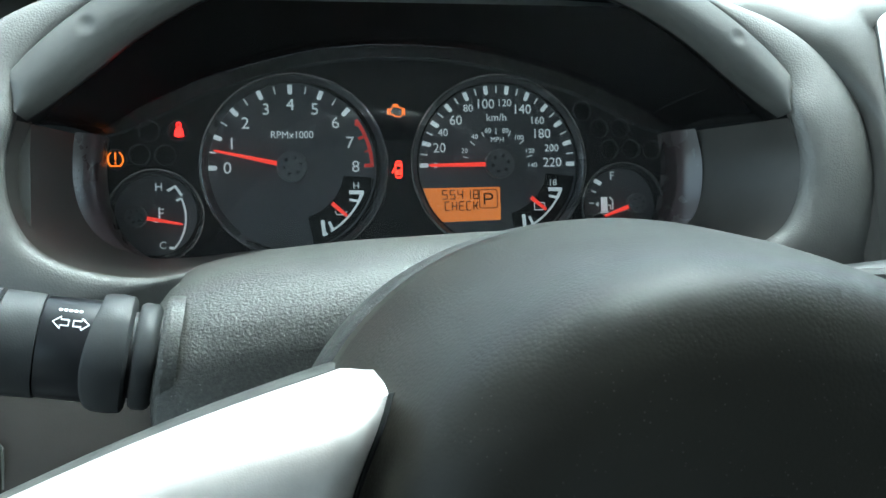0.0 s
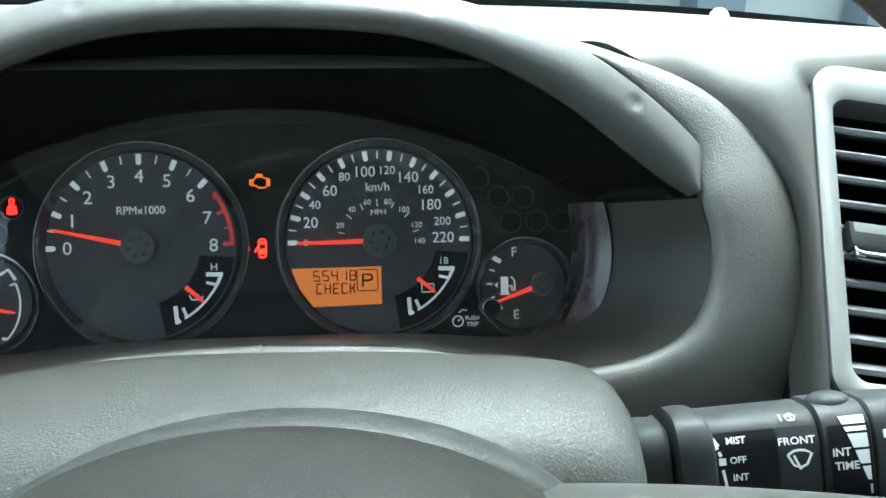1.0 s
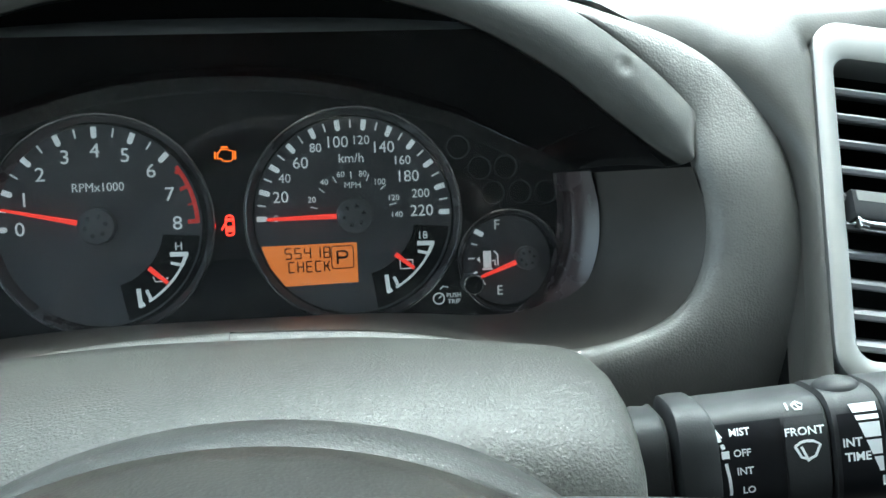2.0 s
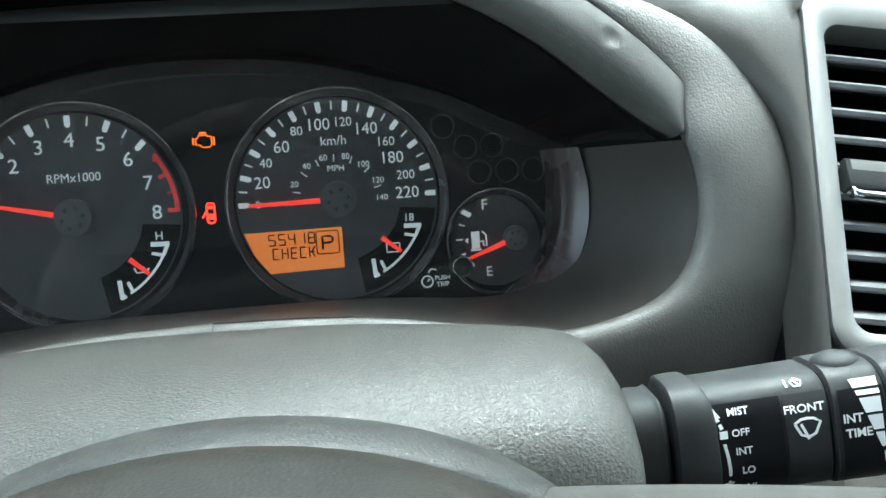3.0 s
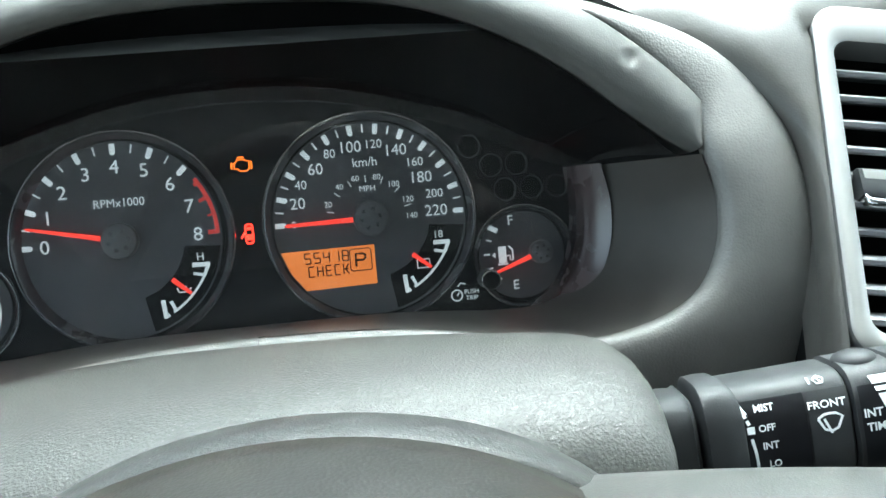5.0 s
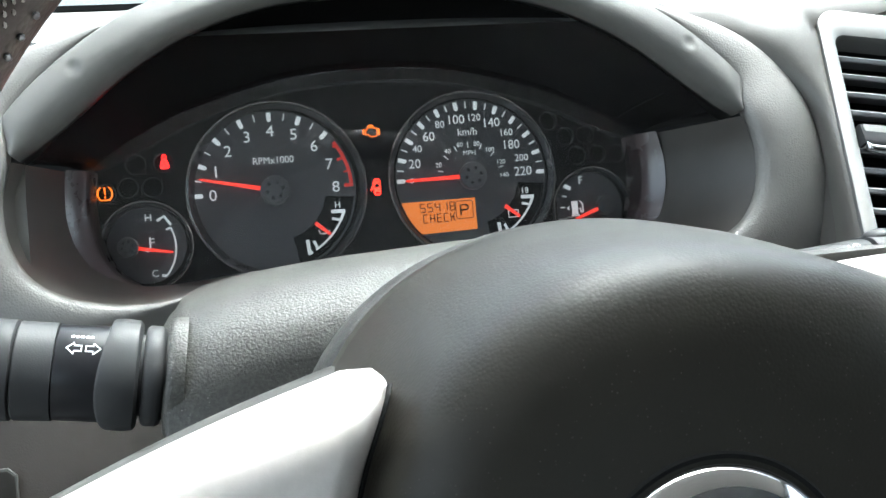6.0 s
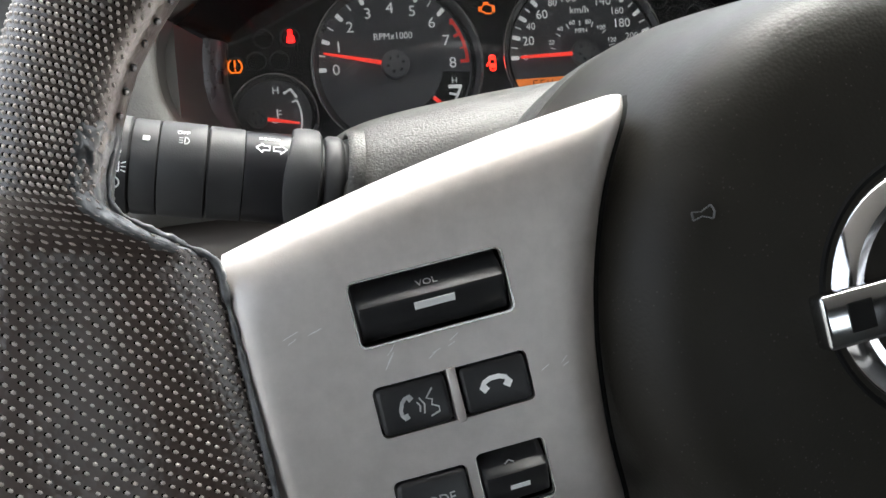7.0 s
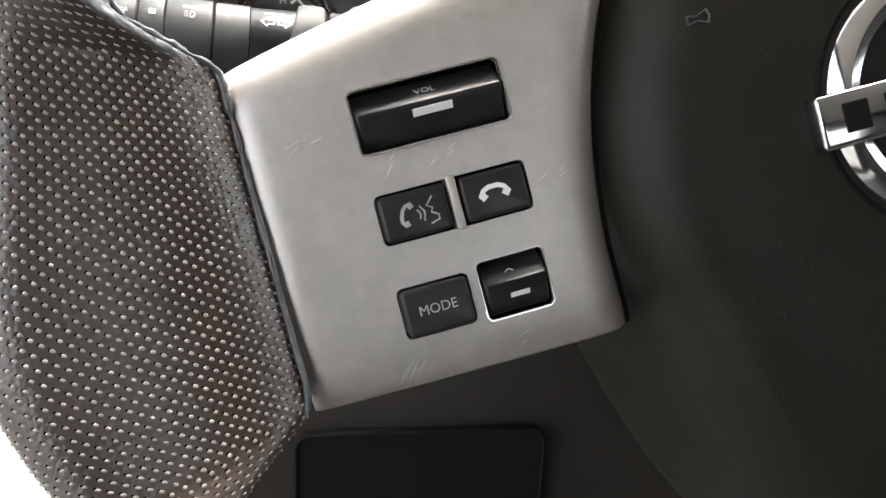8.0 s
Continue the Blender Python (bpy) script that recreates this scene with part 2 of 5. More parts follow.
def stroke(pts, width, w0, w1, closed=False):
    """A flat printed line of even width through points (right, up)."""
    p = [Vector((q[0], q[1])) for q in pts]
    k = len(p)
    a, b = [], []
    for i in range(k):
        before, after = (p[i - 1], p[(i + 1) % k]) if closed else (p[max(i - 1, 0)], p[min(i + 1, k - 1)])
        d = (after - before).normalized()
        s = Vector((-d.y, d.x)) * width / 2
        a.append(p[i] + s)
        b.append(p[i] - s)
    rows = [[Vector((*q, w1)) for q in a], [Vector((*q, w1)) for q in b], [Vector((*q, w0)) for q in b], [Vector((*q, w0)) for q in a]]
    bm = loft([list(c) for c in zip(*rows)], around=True, ring=closed, caps=not closed)
    return bm


def polar(r, deg, cu=0.0, cv=0.0):
    return (cu + r * math.cos(radians(deg)), cv + r * math.sin(radians(deg)))


def arc(r, a0, a1, cu=0.0, cv=0.0, n=16):
    return [polar(r, a0 + (a1 - a0) * i / n, cu, cv) for i in range(n + 1)]


def letters(body, height, u, v, w, align=0.5, wide=1.0, bold=0.0, thick=0.12, turn=0.0):
    """Lettering in the built-in font: capital height in mm, anchored at (u, v) on its middle line, proud of height w."""
    cu = bpy.data.curves.new("letters", "FONT")
    cu.body = body
    cu.resolution_u = 3
    cu.offset = bold
    ob = bpy.data.objects.new("letters", cu)
    me = bpy.data.meshes.new_from_object(ob)
    bm = bmesh.new()
    bm.from_mesh(me)
    bpy.data.objects.remove(ob)
    bpy.data.curves.remove(cu)
    bpy.data.meshes.remove(me)
    xs, ys = [q.co.x for q in bm.verts], [q.co.y for q in bm.verts]
    s = height / (max(ys) - min(ys))
    ax = min(xs) + (max(xs) - min(xs)) * align
    bm.transform(pose(u, v, w, 0, 0, turn) @ Matrix.Diagonal((s * wide, s, 1, 1)) @ Matrix.Translation((-ax, -(max(ys) + min(ys)) / 2, 0)))
    ext = bmesh.ops.extrude_face_region(bm, geom=list(bm.faces))
    bmesh.ops.translate(bm, verts=[q for q in ext["geom"] if isinstance(q, bmesh.types.BMVert)], vec=(0, 0, thick))
    return bm


def cut(bm, cutters):
    """The solid bm less the solids in cutters."""
    def hold(b):
        me = bpy.data.meshes.new("piece")
        bmesh.ops.recalc_face_normals(b, faces=b.faces)
        b.to_mesh(me)
        b.free()
        return new("piece", me)
    ob, tools = hold(bm), [hold(c) for c in cutters]
    for tool in tools:
        mod = ob.modifiers.new("cut", "BOOLEAN")
        mod.object, mod.operation, mod.solver = tool, "DIFFERENCE", "EXACT"
    bpy.context.view_layer.update()
    me = bpy.data.meshes.new_from_object(ob.evaluated_get(bpy.context.evaluated_depsgraph_get()))
    out = bmesh.new()
    out.from_mesh(me)
    for o in (ob, *tools):
        old = o.data
        bpy.data.objects.remove(o)
        bpy.data.meshes.remove(old)
    bpy.data.meshes.remove(me)
    return out


# ---- dashboard: hood, well, bezel, panels ----
def rounded(u0, u1, v0, v1, r, n=5):
    out = []
    for cu, cv, a in ((u1 - r, v1 - r, 0), (u0 + r, v1 - r, 90), (u0 + r, v0 + r, 180), (u1 - r, v0 + r, 270)):
        out += [polar(r, a + 90 * i / n, cu, cv) for i in range(n + 1)]
    return out


def frame_ring(outer, inner, w0, w1, edge=0.8):
    o = [Vector((*p, 0)) for p in outer]
    i = [Vector((*p, 0)) for p in inner]
    rows = []
    for base, w, s in ((o, w0, 0), (o, w1 - edge, 0), (o, w1, 0.12), (o, w1 + 0.4, 0.5), (o, w1, 0.88), (i, w1 - edge, 0), (i, w0 - 6, 0)):
        rows.append([(p.lerp(q, s) if s else b) + Vector((0, 0, w)) for p, q, b in zip(o, i, base)])
    return loft(rows, around=True)


XC = -50.0  # middle of the hood's opening
XM = -57.0  # middle of the gauge mask
SLOPE = 0.00015  # fall of the windscreen base to the far side


def both(half, xc, n=8, y=0.0):
    """A line over the whole width from its right half (offset, height[, depth]), left end first."""
    h = [(p[0], p[2] if len(p) > 2 else y, p[1]) for p in half]
    line = [(-a, b, c) for a, b, c in reversed(h)] + (h[1:] if h[0][0] == 0 else h)
    return [Vector((xc + a, b, c)) for a, b, c in (tuple(q) for q in curve(line, n))]


ARCH_IN = [(0, 88), (45, 86), (73, 81), (102, 70.5), (130, 54), (153, 35.5), (169, 23), (181, 15)]
ARCH_OUT = [(0, 111), (48, 108.5), (88, 103), (123, 89), (141, 78.4), (158, 65.8), (175, 51.5), (186, 40), (188.6, 35), (187.6, 28), (185.5, 20)]
MASK_TOP = [(0, 58.5), (45, 55), (93, 42), (112, 34), (128, 26), (144, 19), (155, 16)]
LIP = [(183, 14), (188, -4), (186, -25), (176, -42), (156, -52), (127, -56), (98, -51), (64, -45), (35, -42.5), (0, -41.5)]
FLOOR_IN = [(160.5, 15), (161.5, -8), (157.5, -26), (147, -40), (131, -47), (109, -47.5), (86, -45.5), (60, -44), (30, -43.5), (0, -43.5)]
MASK_LOW = [(156, 15), (157, -8), (153, -26), (144, -41), (130, -51), (108, -56), (85, -58), (60, -59), (30, -59), (0, -59)]

hood = thing("instrument_hood", "grey moulded plastic hood arching over the black instrument well", "instrument hood", (XC, -76, 15))
m_top = even(both(MASK_TOP, XM), 81)


def smoothstep(x, a, b):
    t = min(max((x - a) / (b - a), 0), 1)
    return t * t * (3 - 2 * t)


def at_y(line, y, dz=0.0):
    """The line at another depth, lifted by dz but at its two tips."""
    return [Vector((p.x, y, p.z + dz * (1 - smoothstep(abs(p.x - XC), 150, 180)))) for p in line]


a_in, a_out = (even(both(h, c, 24), 401) for h, c in ((ARCH_IN, XC), (ARCH_OUT, XC)))


def cowl_row(share, depth, back=0.0, dz=0.0):
    """One line along the hood; the face leans back towards its outer edge, most in the middle."""
    out = []
    for p, q in zip(a_in, a_out):
        c = p.lerp(q, share)
        lean = 5 + 13 * (1 - smoothstep(abs(c.x - XC), 70, 165))
        out.append(Vector((c.x, depth + lean * max(share, 0) ** 1.4 + back, c.z + dz)))
    return out


rows = [at_y(a_in, -58, 9.0), at_y(a_in, -60, 7.0), at_y(a_in, -62, 4.6), at_y(a_in, -64.4, 2.2), at_y(a_in, -66.4, 0.6)]
rows += [cowl_row(0.52 * (1 - math.cos(math.pi / 2 * k / 14)), -67.5 - 14.2 * math.sin(math.pi / 2 * k / 14)) for k in range(1, 15)]
rows += [cowl_row(0.52 + 0.37 * k / 12, -81.7 + 1.9 * (k / 12) ** 2) for k in range(1, 13)]
rows += [cowl_row(0.94, -76.6), cowl_row(1.0, -73.5), cowl_row(1.0, -73.5, 6, 1.2), cowl_row(1.0, -73.5, 26, 3.5), cowl_row(1.0, -73.5, 50, 2)]
for du, dv in ((-153, 56), (156.5, 54.5), (-71, 96), (71, 96)):
    for row in rows[5:-4]:
        for p in row:
            d = math.hypot(p.x - XC - du, p.z - dv) / 5.2
            if d < 1:
                p.y += 1.3 * (1 - d ** 2) ** 2
part("cowl", loft(rows[6:]), M_COWL, hood, sharp=50)
# the hood's turned-under rows get a black colour that deepens their shade
part("rolled_edge", loft(rows[:7]), M_ROLL, hood, "rolled edge under the hood, its shade painted black", sharp=50)
a_in = even(both(ARCH_IN, XC), 81)
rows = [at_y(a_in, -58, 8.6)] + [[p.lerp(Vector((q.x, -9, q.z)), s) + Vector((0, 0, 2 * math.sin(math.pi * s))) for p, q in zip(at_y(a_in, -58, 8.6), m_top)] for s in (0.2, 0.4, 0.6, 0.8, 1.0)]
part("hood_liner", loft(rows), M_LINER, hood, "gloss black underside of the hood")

liner_rows = rows
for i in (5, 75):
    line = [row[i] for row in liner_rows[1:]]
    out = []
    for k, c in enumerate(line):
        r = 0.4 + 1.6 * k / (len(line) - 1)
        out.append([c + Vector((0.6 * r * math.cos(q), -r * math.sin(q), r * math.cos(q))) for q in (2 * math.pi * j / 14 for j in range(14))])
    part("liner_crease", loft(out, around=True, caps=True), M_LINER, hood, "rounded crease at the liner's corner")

dash = thing("dashboard", "grey leather-grained plastic dashboard with a padded top", "dashboard", (150, -60, -120), kind="structure")


def half_rows(half, xc, sign, y, n=6):
    return [Vector((xc + sign * q.x, q.y, q.z)) for q in curve([(p[0], p[2] if len(p) > 2 else y, p[1]) for p in half], n)]


BEZEL_IN = [(100, 88, -62), (140, 76, -66), (165, 56, -66), (181, 36, -70), (184, 15, -78), (188, -4, -80), (186, -25, -80), (176, -42, -80), (156, -52, -80), (127, -56, -80), (98, -51, -80), (64, -45, -80), (35, -42.5, -80), (0, -41.5, -80)]
BEZEL_OUT = [(118, 93, -52), (157, 79, -58), (187, 65, -65), (207, 46, -72), (221, 20, -79), (226, -10, -83), (226, -30, -83), (226, -50, -81), (224, -75, -75), (209, -105, -67), (188, -130, -61), (120, -138, -56), (60, -140, -56), (0, -140, -56)]
STEPS = ((0, 3.5), (0.01, 1), (0.03, -1.4), (0.07, -3.4), (0.13, -4.6), (0.25, -5.2), (0.45, -5.2), (0.7, -4.2), (0.88, -2.6), (0.96, -1), (0.99, 0.5), (1.0, 5))
pieces, tubs = [], []
for sign in (1, -1):
    a, b = half_rows(BEZEL_IN, XC, sign, 0), half_rows(BEZEL_OUT, XC, sign, 0)
    if sign < 0:
        b = [Vector((q.x, q.y, max(q.z, -86 + 0.02 * q.z))) for q in b]
    pieces.append(loft([[p.lerp(q, s) + Vector((0, d, 0)) for p, q in zip(a, b)] for s, d in STEPS]))
    lip, low = even(half_rows(LIP, XC, sign, -78), 60), even(half_rows(FLOOR_IN, XM, sign, -20), 60)
    tubs.append(loft([[p.lerp(q, s) for p, q in zip(lip, low)] for s in (0, 0.03, 0.25, 0.5, 0.75, 1.0)]))
skin = joined(*pieces)
bmesh.ops.remove_doubles(skin, verts=skin.verts, dist=0.05)
part("bezel_face", skin, M_BEZEL, dash, "leather-grained bezel round the instruments", sharp=70)
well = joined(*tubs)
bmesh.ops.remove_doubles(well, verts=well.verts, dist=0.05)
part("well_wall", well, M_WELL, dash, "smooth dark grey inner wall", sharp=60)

# Dash panel between the bezel and the vent, the padded top, and the knee panel.


def vent_left(z):
    return 176 + 0.19 * z, -98 + 0.43 * z


EDGE = [(-300, 163, -66), (-180, 163, -66), (-120, 163, -70), (-80, 171, -74), (-56, 173, -78), (-30, 173.5, -80), (0, 173, -79), (20, 169, -75), (40, 155, -68), (58, 138, -60), (72, 123, -53), (82, 110, -47), (88, 104, -38), (91, 98, -30), (94, 92, -15), (99, 90, 5)]
strip, low_block = [], []
for z, xb, yb in EDGE:
    xv, yv = vent_left(min(z, 60))
    back = {72: 6, 82: 13, 88: 22, 91: 32, 94: 50, 99: 72}.get(z, 0)
    yv += back
    if z > 60:
        xv, yv = 183 + 0.19 * (z - 58), -72 + back
    row = [Vector((xb - 4, yb + 14, z)) if z < 70 else Vector((xb - 75, yb + 10, z)), Vector((xb, yb + 2, z)), Vector((xb + 1.5, yb - 3, z))]
    p, q = Vector((xb + 1.5, yb - 3, z)), Vector((xv - 0.5, yv, z))
    for s, d in ((0.2, 0.12), (0.4, 0.2), (0.6, 0.22), (0.8, 0.16), (0.93, 0.06)):
        row.append(p.lerp(q, s) + Vector((-1, -1.2, 0)) * d * (q - p).length * 0.5 * (1 - smoothstep(z, 45, 85)))
    row += [q, q + Vector((60, -2, 1)), q + Vector((300, 0, 2))] if z > 70 else [q, q + Vector((3, 8, 0)), q + Vector((4, 40, 0))]
    strip.append(row)
    if z < -70:
        low_block.append([q, q + Vector((40, -2, 0)), q + Vector((120, -3, 0)), q + Vector((300, 0, 0))])
smooth = [[Vector(c) for c in curve(col, 3)] for col in zip(*strip)]
part("dash_panel", loft(smooth), M_DASH, dash, sharp=60)
part("lower_panel", loft(low_block), M_DASH, dash, sharp=60)
rows = []
under = [25 * (1 - smoothstep(x, 60, 130)) for x in range(-460, 900, 40)]
rows.append([Vector((x, -38.5 - d, 84 - 0.45 * d)) for x, d in zip(range(-460, 900, 40), under)])
for y in (-38, -30, -15, 5, 40, 90, 150, 220, 290, 330):
    rows.append([Vector((x, y, 99 + 0.33 * y - SLOPE * max(x - 50, 0) ** 2 * y / 330 - (2 if y < -25 else 0))) for x in range(-460, 900, 40)])
part("top_pad", loft(rows), M_TOP, dash, "sunlit padded dashboard top")
rows = [[Vector((max(x, -460 + 158 * smoothstep(-z, 120, 190)), y, z)) for x in (-460, -380, -300, -230, -160, -100, -40, 20, 80, 165)] for y, z in ((-58, -80), (-72, -88), (-84, -104), (-92, -132), (-98, -170), (-95, -230), (-80, -300), (-40, -380), (60, -460))]
part("end_panel", loft([[Vector((-230 - 25 * k, -62 + d + 2.2 * k * k, z)) for k in range(9)] for z, d in ((88, 40), (76, 12), (55, 4), (0, -8), (-50, -10), (-80, -2), (-100, 14), (-112, 40))]), M_DASH, dash, sharp=60)
part("knee_panel", loft(rows), M_KNEE, dash, "smooth brownish-grey knee panel")

# storage pocket under the column: a flat black slab paints its shaded depth
pocket_m = Matrix.Translation((0, -97, 0)) @ FRONT @ Matrix.Translation((-140, -248, 0)) @ pose(0, 0, 0, 15, 0, -6.5) @ Matrix.Translation((140, 242, 0))
part("pocket_rim", frame_ring(rounded(-203, -80, -311, -238, 8), rounded(-201, -82, -309, -240, 7), -2, 1.5), M_BLACK, dash, "rim of a pocket whose shaded depth is painted black", m=pocket_m.copy())
part("pocket_shade", slab(rounded(-201, -82, -309, -240, 6), -1, 0.5), M_BLACK, dash, m=pocket_m.copy())

# Square switch on the knee panel
switch = thing("dash_switch", "grey square push switch with a faint symbol", "switch", (-252, -97, -130))
rect = [Vector((-262 + a, -150 + b, 0)) for a, b in ((3, 0), (21, 0), (24, 3), (24, 25), (21, 28), (3, 28), (0, 25), (0, 3))]
lean = Matrix.Translation((0, -92, 0)) @ FRONT
part("surround", joined(stroke(rect, 1.2, 0, 1.6, closed=True)), M_COWL, switch, m=lean)
part("button", slab([(p.x * 0.985 - 3.75, p.y * 0.985 - 2.1) for p in rect], 0, 2.2, 0.8), M_TUB, switch, m=lean)
for k in range(2):
    part("mark", joined(*[stroke([(-256 + 4 * i, -138 + 3 * k), (-254 + 4 * i, -138.6 + 3 * k), (-252.4 + 4 * i, -138 + 3 * k)], 0.5, 2.2, 2.35) for i in range(3)]), M_WORN, switch, m=lean)

# ---- centre air vent ----
vent = thing("air_vent", "silver-framed air vent with grey horizontal slats", "air vent", (186, -98, 0))
vv = Vector((0.19, 0.43, 1)).normalized()
vu = (Vector((1, 0, 0)) - vv * vv.x).normalized()
vw = vu.cross(vv)
VENT = Matrix.Translation((182, -98, 0)) @ Matrix((vu, vv, vw)).transposed().to_4x4()


outer, inner = rounded(-6, 104, -74, 79, 13, 8), rounded(1.8, 96, -64.5, 62, 7, 8)
part("vent_frame", frame_ring(outer, inner, -6, 2.5), M_VENT, vent, "satin silver frame", m=VENT)
part("vent_duct", box(-1, 98, -69, 67, -60, -58), M_BLACK, vent, "black duct behind the slats", m=VENT)
part("duct_side", joined(box(-4, 1.2, -69, 67, -58, -4), box(97, 101, -69, 67, -58, -4), box(-4, 101, 62.6, 68, -58, -4), box(-4, 101, -71, -65.2, -58, -4)), M_BLACK, vent, m=VENT)
for k in range(10):
    v = 51.5 - 11.9 * k
    slat = loft([[Vector((u, v + a, w)) for a, w in ((-4.0, -2.0), (-2.6, -1.2), (-1.4, -1.8), (1.2, -6), (4.4, -13), (6.4, -20), (5.6, -20.6), (2.6, -13.5), (-1.2, -6.5), (-4.2, -3.2))] for u in (1.4, 26, 50, 74, 96)], around=True, caps=True)
    part("slat", slat, M_SLAT, vent, m=VENT)
slider = part("slider", loft([[Vector((u, v, w)) for v, w in ((2.6, -12), (2.8, 1.6), (2.0, 2.8), (-8.0, 4.2), (-9.6, 3.4), (-9.8, -10))] for u in (4.6, 5.4, 9, 46)], around=True, caps=True), M_STALK, vent, "grey direction slider", m=VENT)
part("slider_trim", slab([(5.6, 1.8), (46, 1.8), (46, -8.4), (7.6, -8.4)], 0, 0.5, 0.3), M_VENT, vent, "brushed face of the slider", m=VENT @ Matrix.Translation((0, 0, 3.2)) @ pose(0, 0, 0, 8) )
lip = [Vector((u, -12.2 + dv, 2.4 + dw)) for u, dv, dw in ((5.4, 4.0, -3.0), (5.6, 2.2, -1.0), (6.6, 0.6, 0), (8.6, 0, 0.2), (14, -0.2, 0.2), (46, -0.2, 0.2))]
part("slider_lip", loft([[p + Vector((0.0, 2.3 * math.cos(q), 2.3 * math.sin(q))) for q in (2 * math.pi * j / 14 for j in range(14))] for p in curve(lip, 5)], around=True, caps=True), M_CHROME, vent, "rounded bright lip", m=VENT)

# ---- steering column shroud ----
shroud = thing("column_shroud", "dusty grey plastic steering column cover", "column cover", (-43, -150, -86))
PROFILE = [(0, 0), (40, -0.8), (75, -3.5), (96, -6.2), (109, -9.2), (116.5, -12.8), (120.2, -17.5), (121.2, -23), (121.5, -32)]
GROOVE = [(119.4, -31), (119.4, -33), (119.4, -36)]
LOW = [(121, -33.4), (120.5, -46), (112, -92), (90, -112), (40, -120), (0, -120)]


def taper(x, y):
    """The wiper end draws in towards the driver."""
    return 1 - 0.05 * smoothstep(-y, 130, 211) if x > 0 else 1.0


def roll(y):
    """The shell's slope to the right, level again where it meets the bezel."""
    return 0.035 - 0.055 * smoothstep(y, -145, -88)


def shroud_rows(profile, spans, n=5):
    out = []
    for y, top, hw in spans:
        right = curve([(a * hw, 0, b) for a, b in profile], n)
        whole = [Vector((-p.x, 0, p.z)) for p in reversed(right)] + right[1:] if profile[0][0] == 0 else right
        out.append([Vector((-43.5 + p.x * taper(p.x, y), y + abs(p.x) * 0.06, top + p.z + p.x * roll(y))) for p in whole])
    return out


SPANS = [(-84, -47, 0.99), (-88, -43.5, 1.0), (-110, -41.5, 1.0), (-135, -41, 1.0), (-158, -42, 1.0), (-176, -44.5, 1.0), (-190, -48.5, 0.995), (-201, -54.5, 0.985), (-208, -62, 0.97), (-211, -72, 0.955)]
part("upper_shell", loft(shroud_rows(PROFILE, SPANS), caps=True), M_SHROUD, shroud, sharp=60)
for name, line, mat, label in (("lower_shell", LOW, M_TUB, "darker lower half shell"), ("seam_groove", GROOVE, M_BLACK, "dark joint between the half shells")):
    pieces = []
    for sign in (1, -1):
        rows = []
        for y, top, hw in SPANS:
            c = curve([(a * hw, 0, b) for a, b in line], 4)
            rows.append([Vector((-43.5 + sign * p.x * taper(sign * p.x, y), y + abs(p.x) * 0.06, top + p.z + sign * p.x * roll(y))) for p in c])
        if name == "seam_groove":
            part(name, loft(rows), mat, shroud, label, sharp=60)
        else:
            pieces.append(loft(rows))
    if pieces:
        part(name, joined(*pieces), mat, shroud, label, sharp=60)
part("column_neck", lathe([(0, 0), (62, 0), (66, -8), (66, -60), (0, -60)], 48, -40, -125), M_BLACK, shroud, m=Matrix.Translation((0, -262, 0)) @ FRONT)

# ---- instrument cluster ----
# Drawn in (right, up, towards the driver) about the speedometer's centre; FRONT stands it up.
cluster = thing("instrument_cluster", "lit instrument cluster with white numerals and red needles", "instrument cluster", (XM, 0, -50))
mask_line = [(p.x, p.z) for p in even(both(MASK_TOP, XM, 6), 60)] + [(p.x, p.z) for p in reversed(even(both([(a, b) for a, b in reversed(MASK_LOW)], XM, 6), 60)[1:-1])]
TACH, TEMP, FUEL = (-115.0, 0.0), (-187.0, -24.5), (71.0, -24.0)
wells = [disc(45.8, -5, 5, 0, 0, 64, 0), disc(45.8, -5, 5, *TACH, 64, 0), disc(21.5, -5, 5, *TEMP, 48, 0), disc(21.5, -5, 5, *FUEL, 48, 0)]
RIGHT_LAMPS = [(50, 30), (60, 20), (72.5, 20), (66, 8), (79, 8), (91.5, 7.5)]
LEFT_LAMPS = [(-206, 5), (-194, 7.5), (-181, 7), (-189, 20), (-174, 20)]
wells += [disc(5.4, -5, 5, u, v, 24, 0) for u, v in RIGHT_LAMPS + LEFT_LAMPS]
part("mask", cut(slab(mask_line, -2.0, 1.5), wells), M_MASK, cluster, m=FRONT.copy())
part("lamp_backing", slab(mask_line, -3.2, -2.6), M_BLACK, cluster, m=FRONT.copy())
# side cheeks of the clear cover
for sign in (1, -1):
    e = [(155, 16), (156.5, -2), (154, -22), (146, -39), (132, -50)]
    a = [Vector((XM + sign * (p[0] - 3.0), -2, p[1])) for p in e]
    b = [Vector((XM + sign * (p[0] + 7.5 + 2.5 * math.sin(math.pi * k / 4)), -30, p[1] - 0.5)) for k, p in enumerate(e)]
    a, b = curve(a, 5), curve(b, 5)
    part("cheek", loft([[p.lerp(q, s) + Vector((sign * -4.0 * math.sin(math.pi * s), -2 * math.sin(math.pi * s), 0)) for p, q in zip(a, b)] for s in (0, 0.15, 0.3, 0.5, 0.7, 0.85, 1)]), M_LENS, cluster, "smoked gloss cheek")


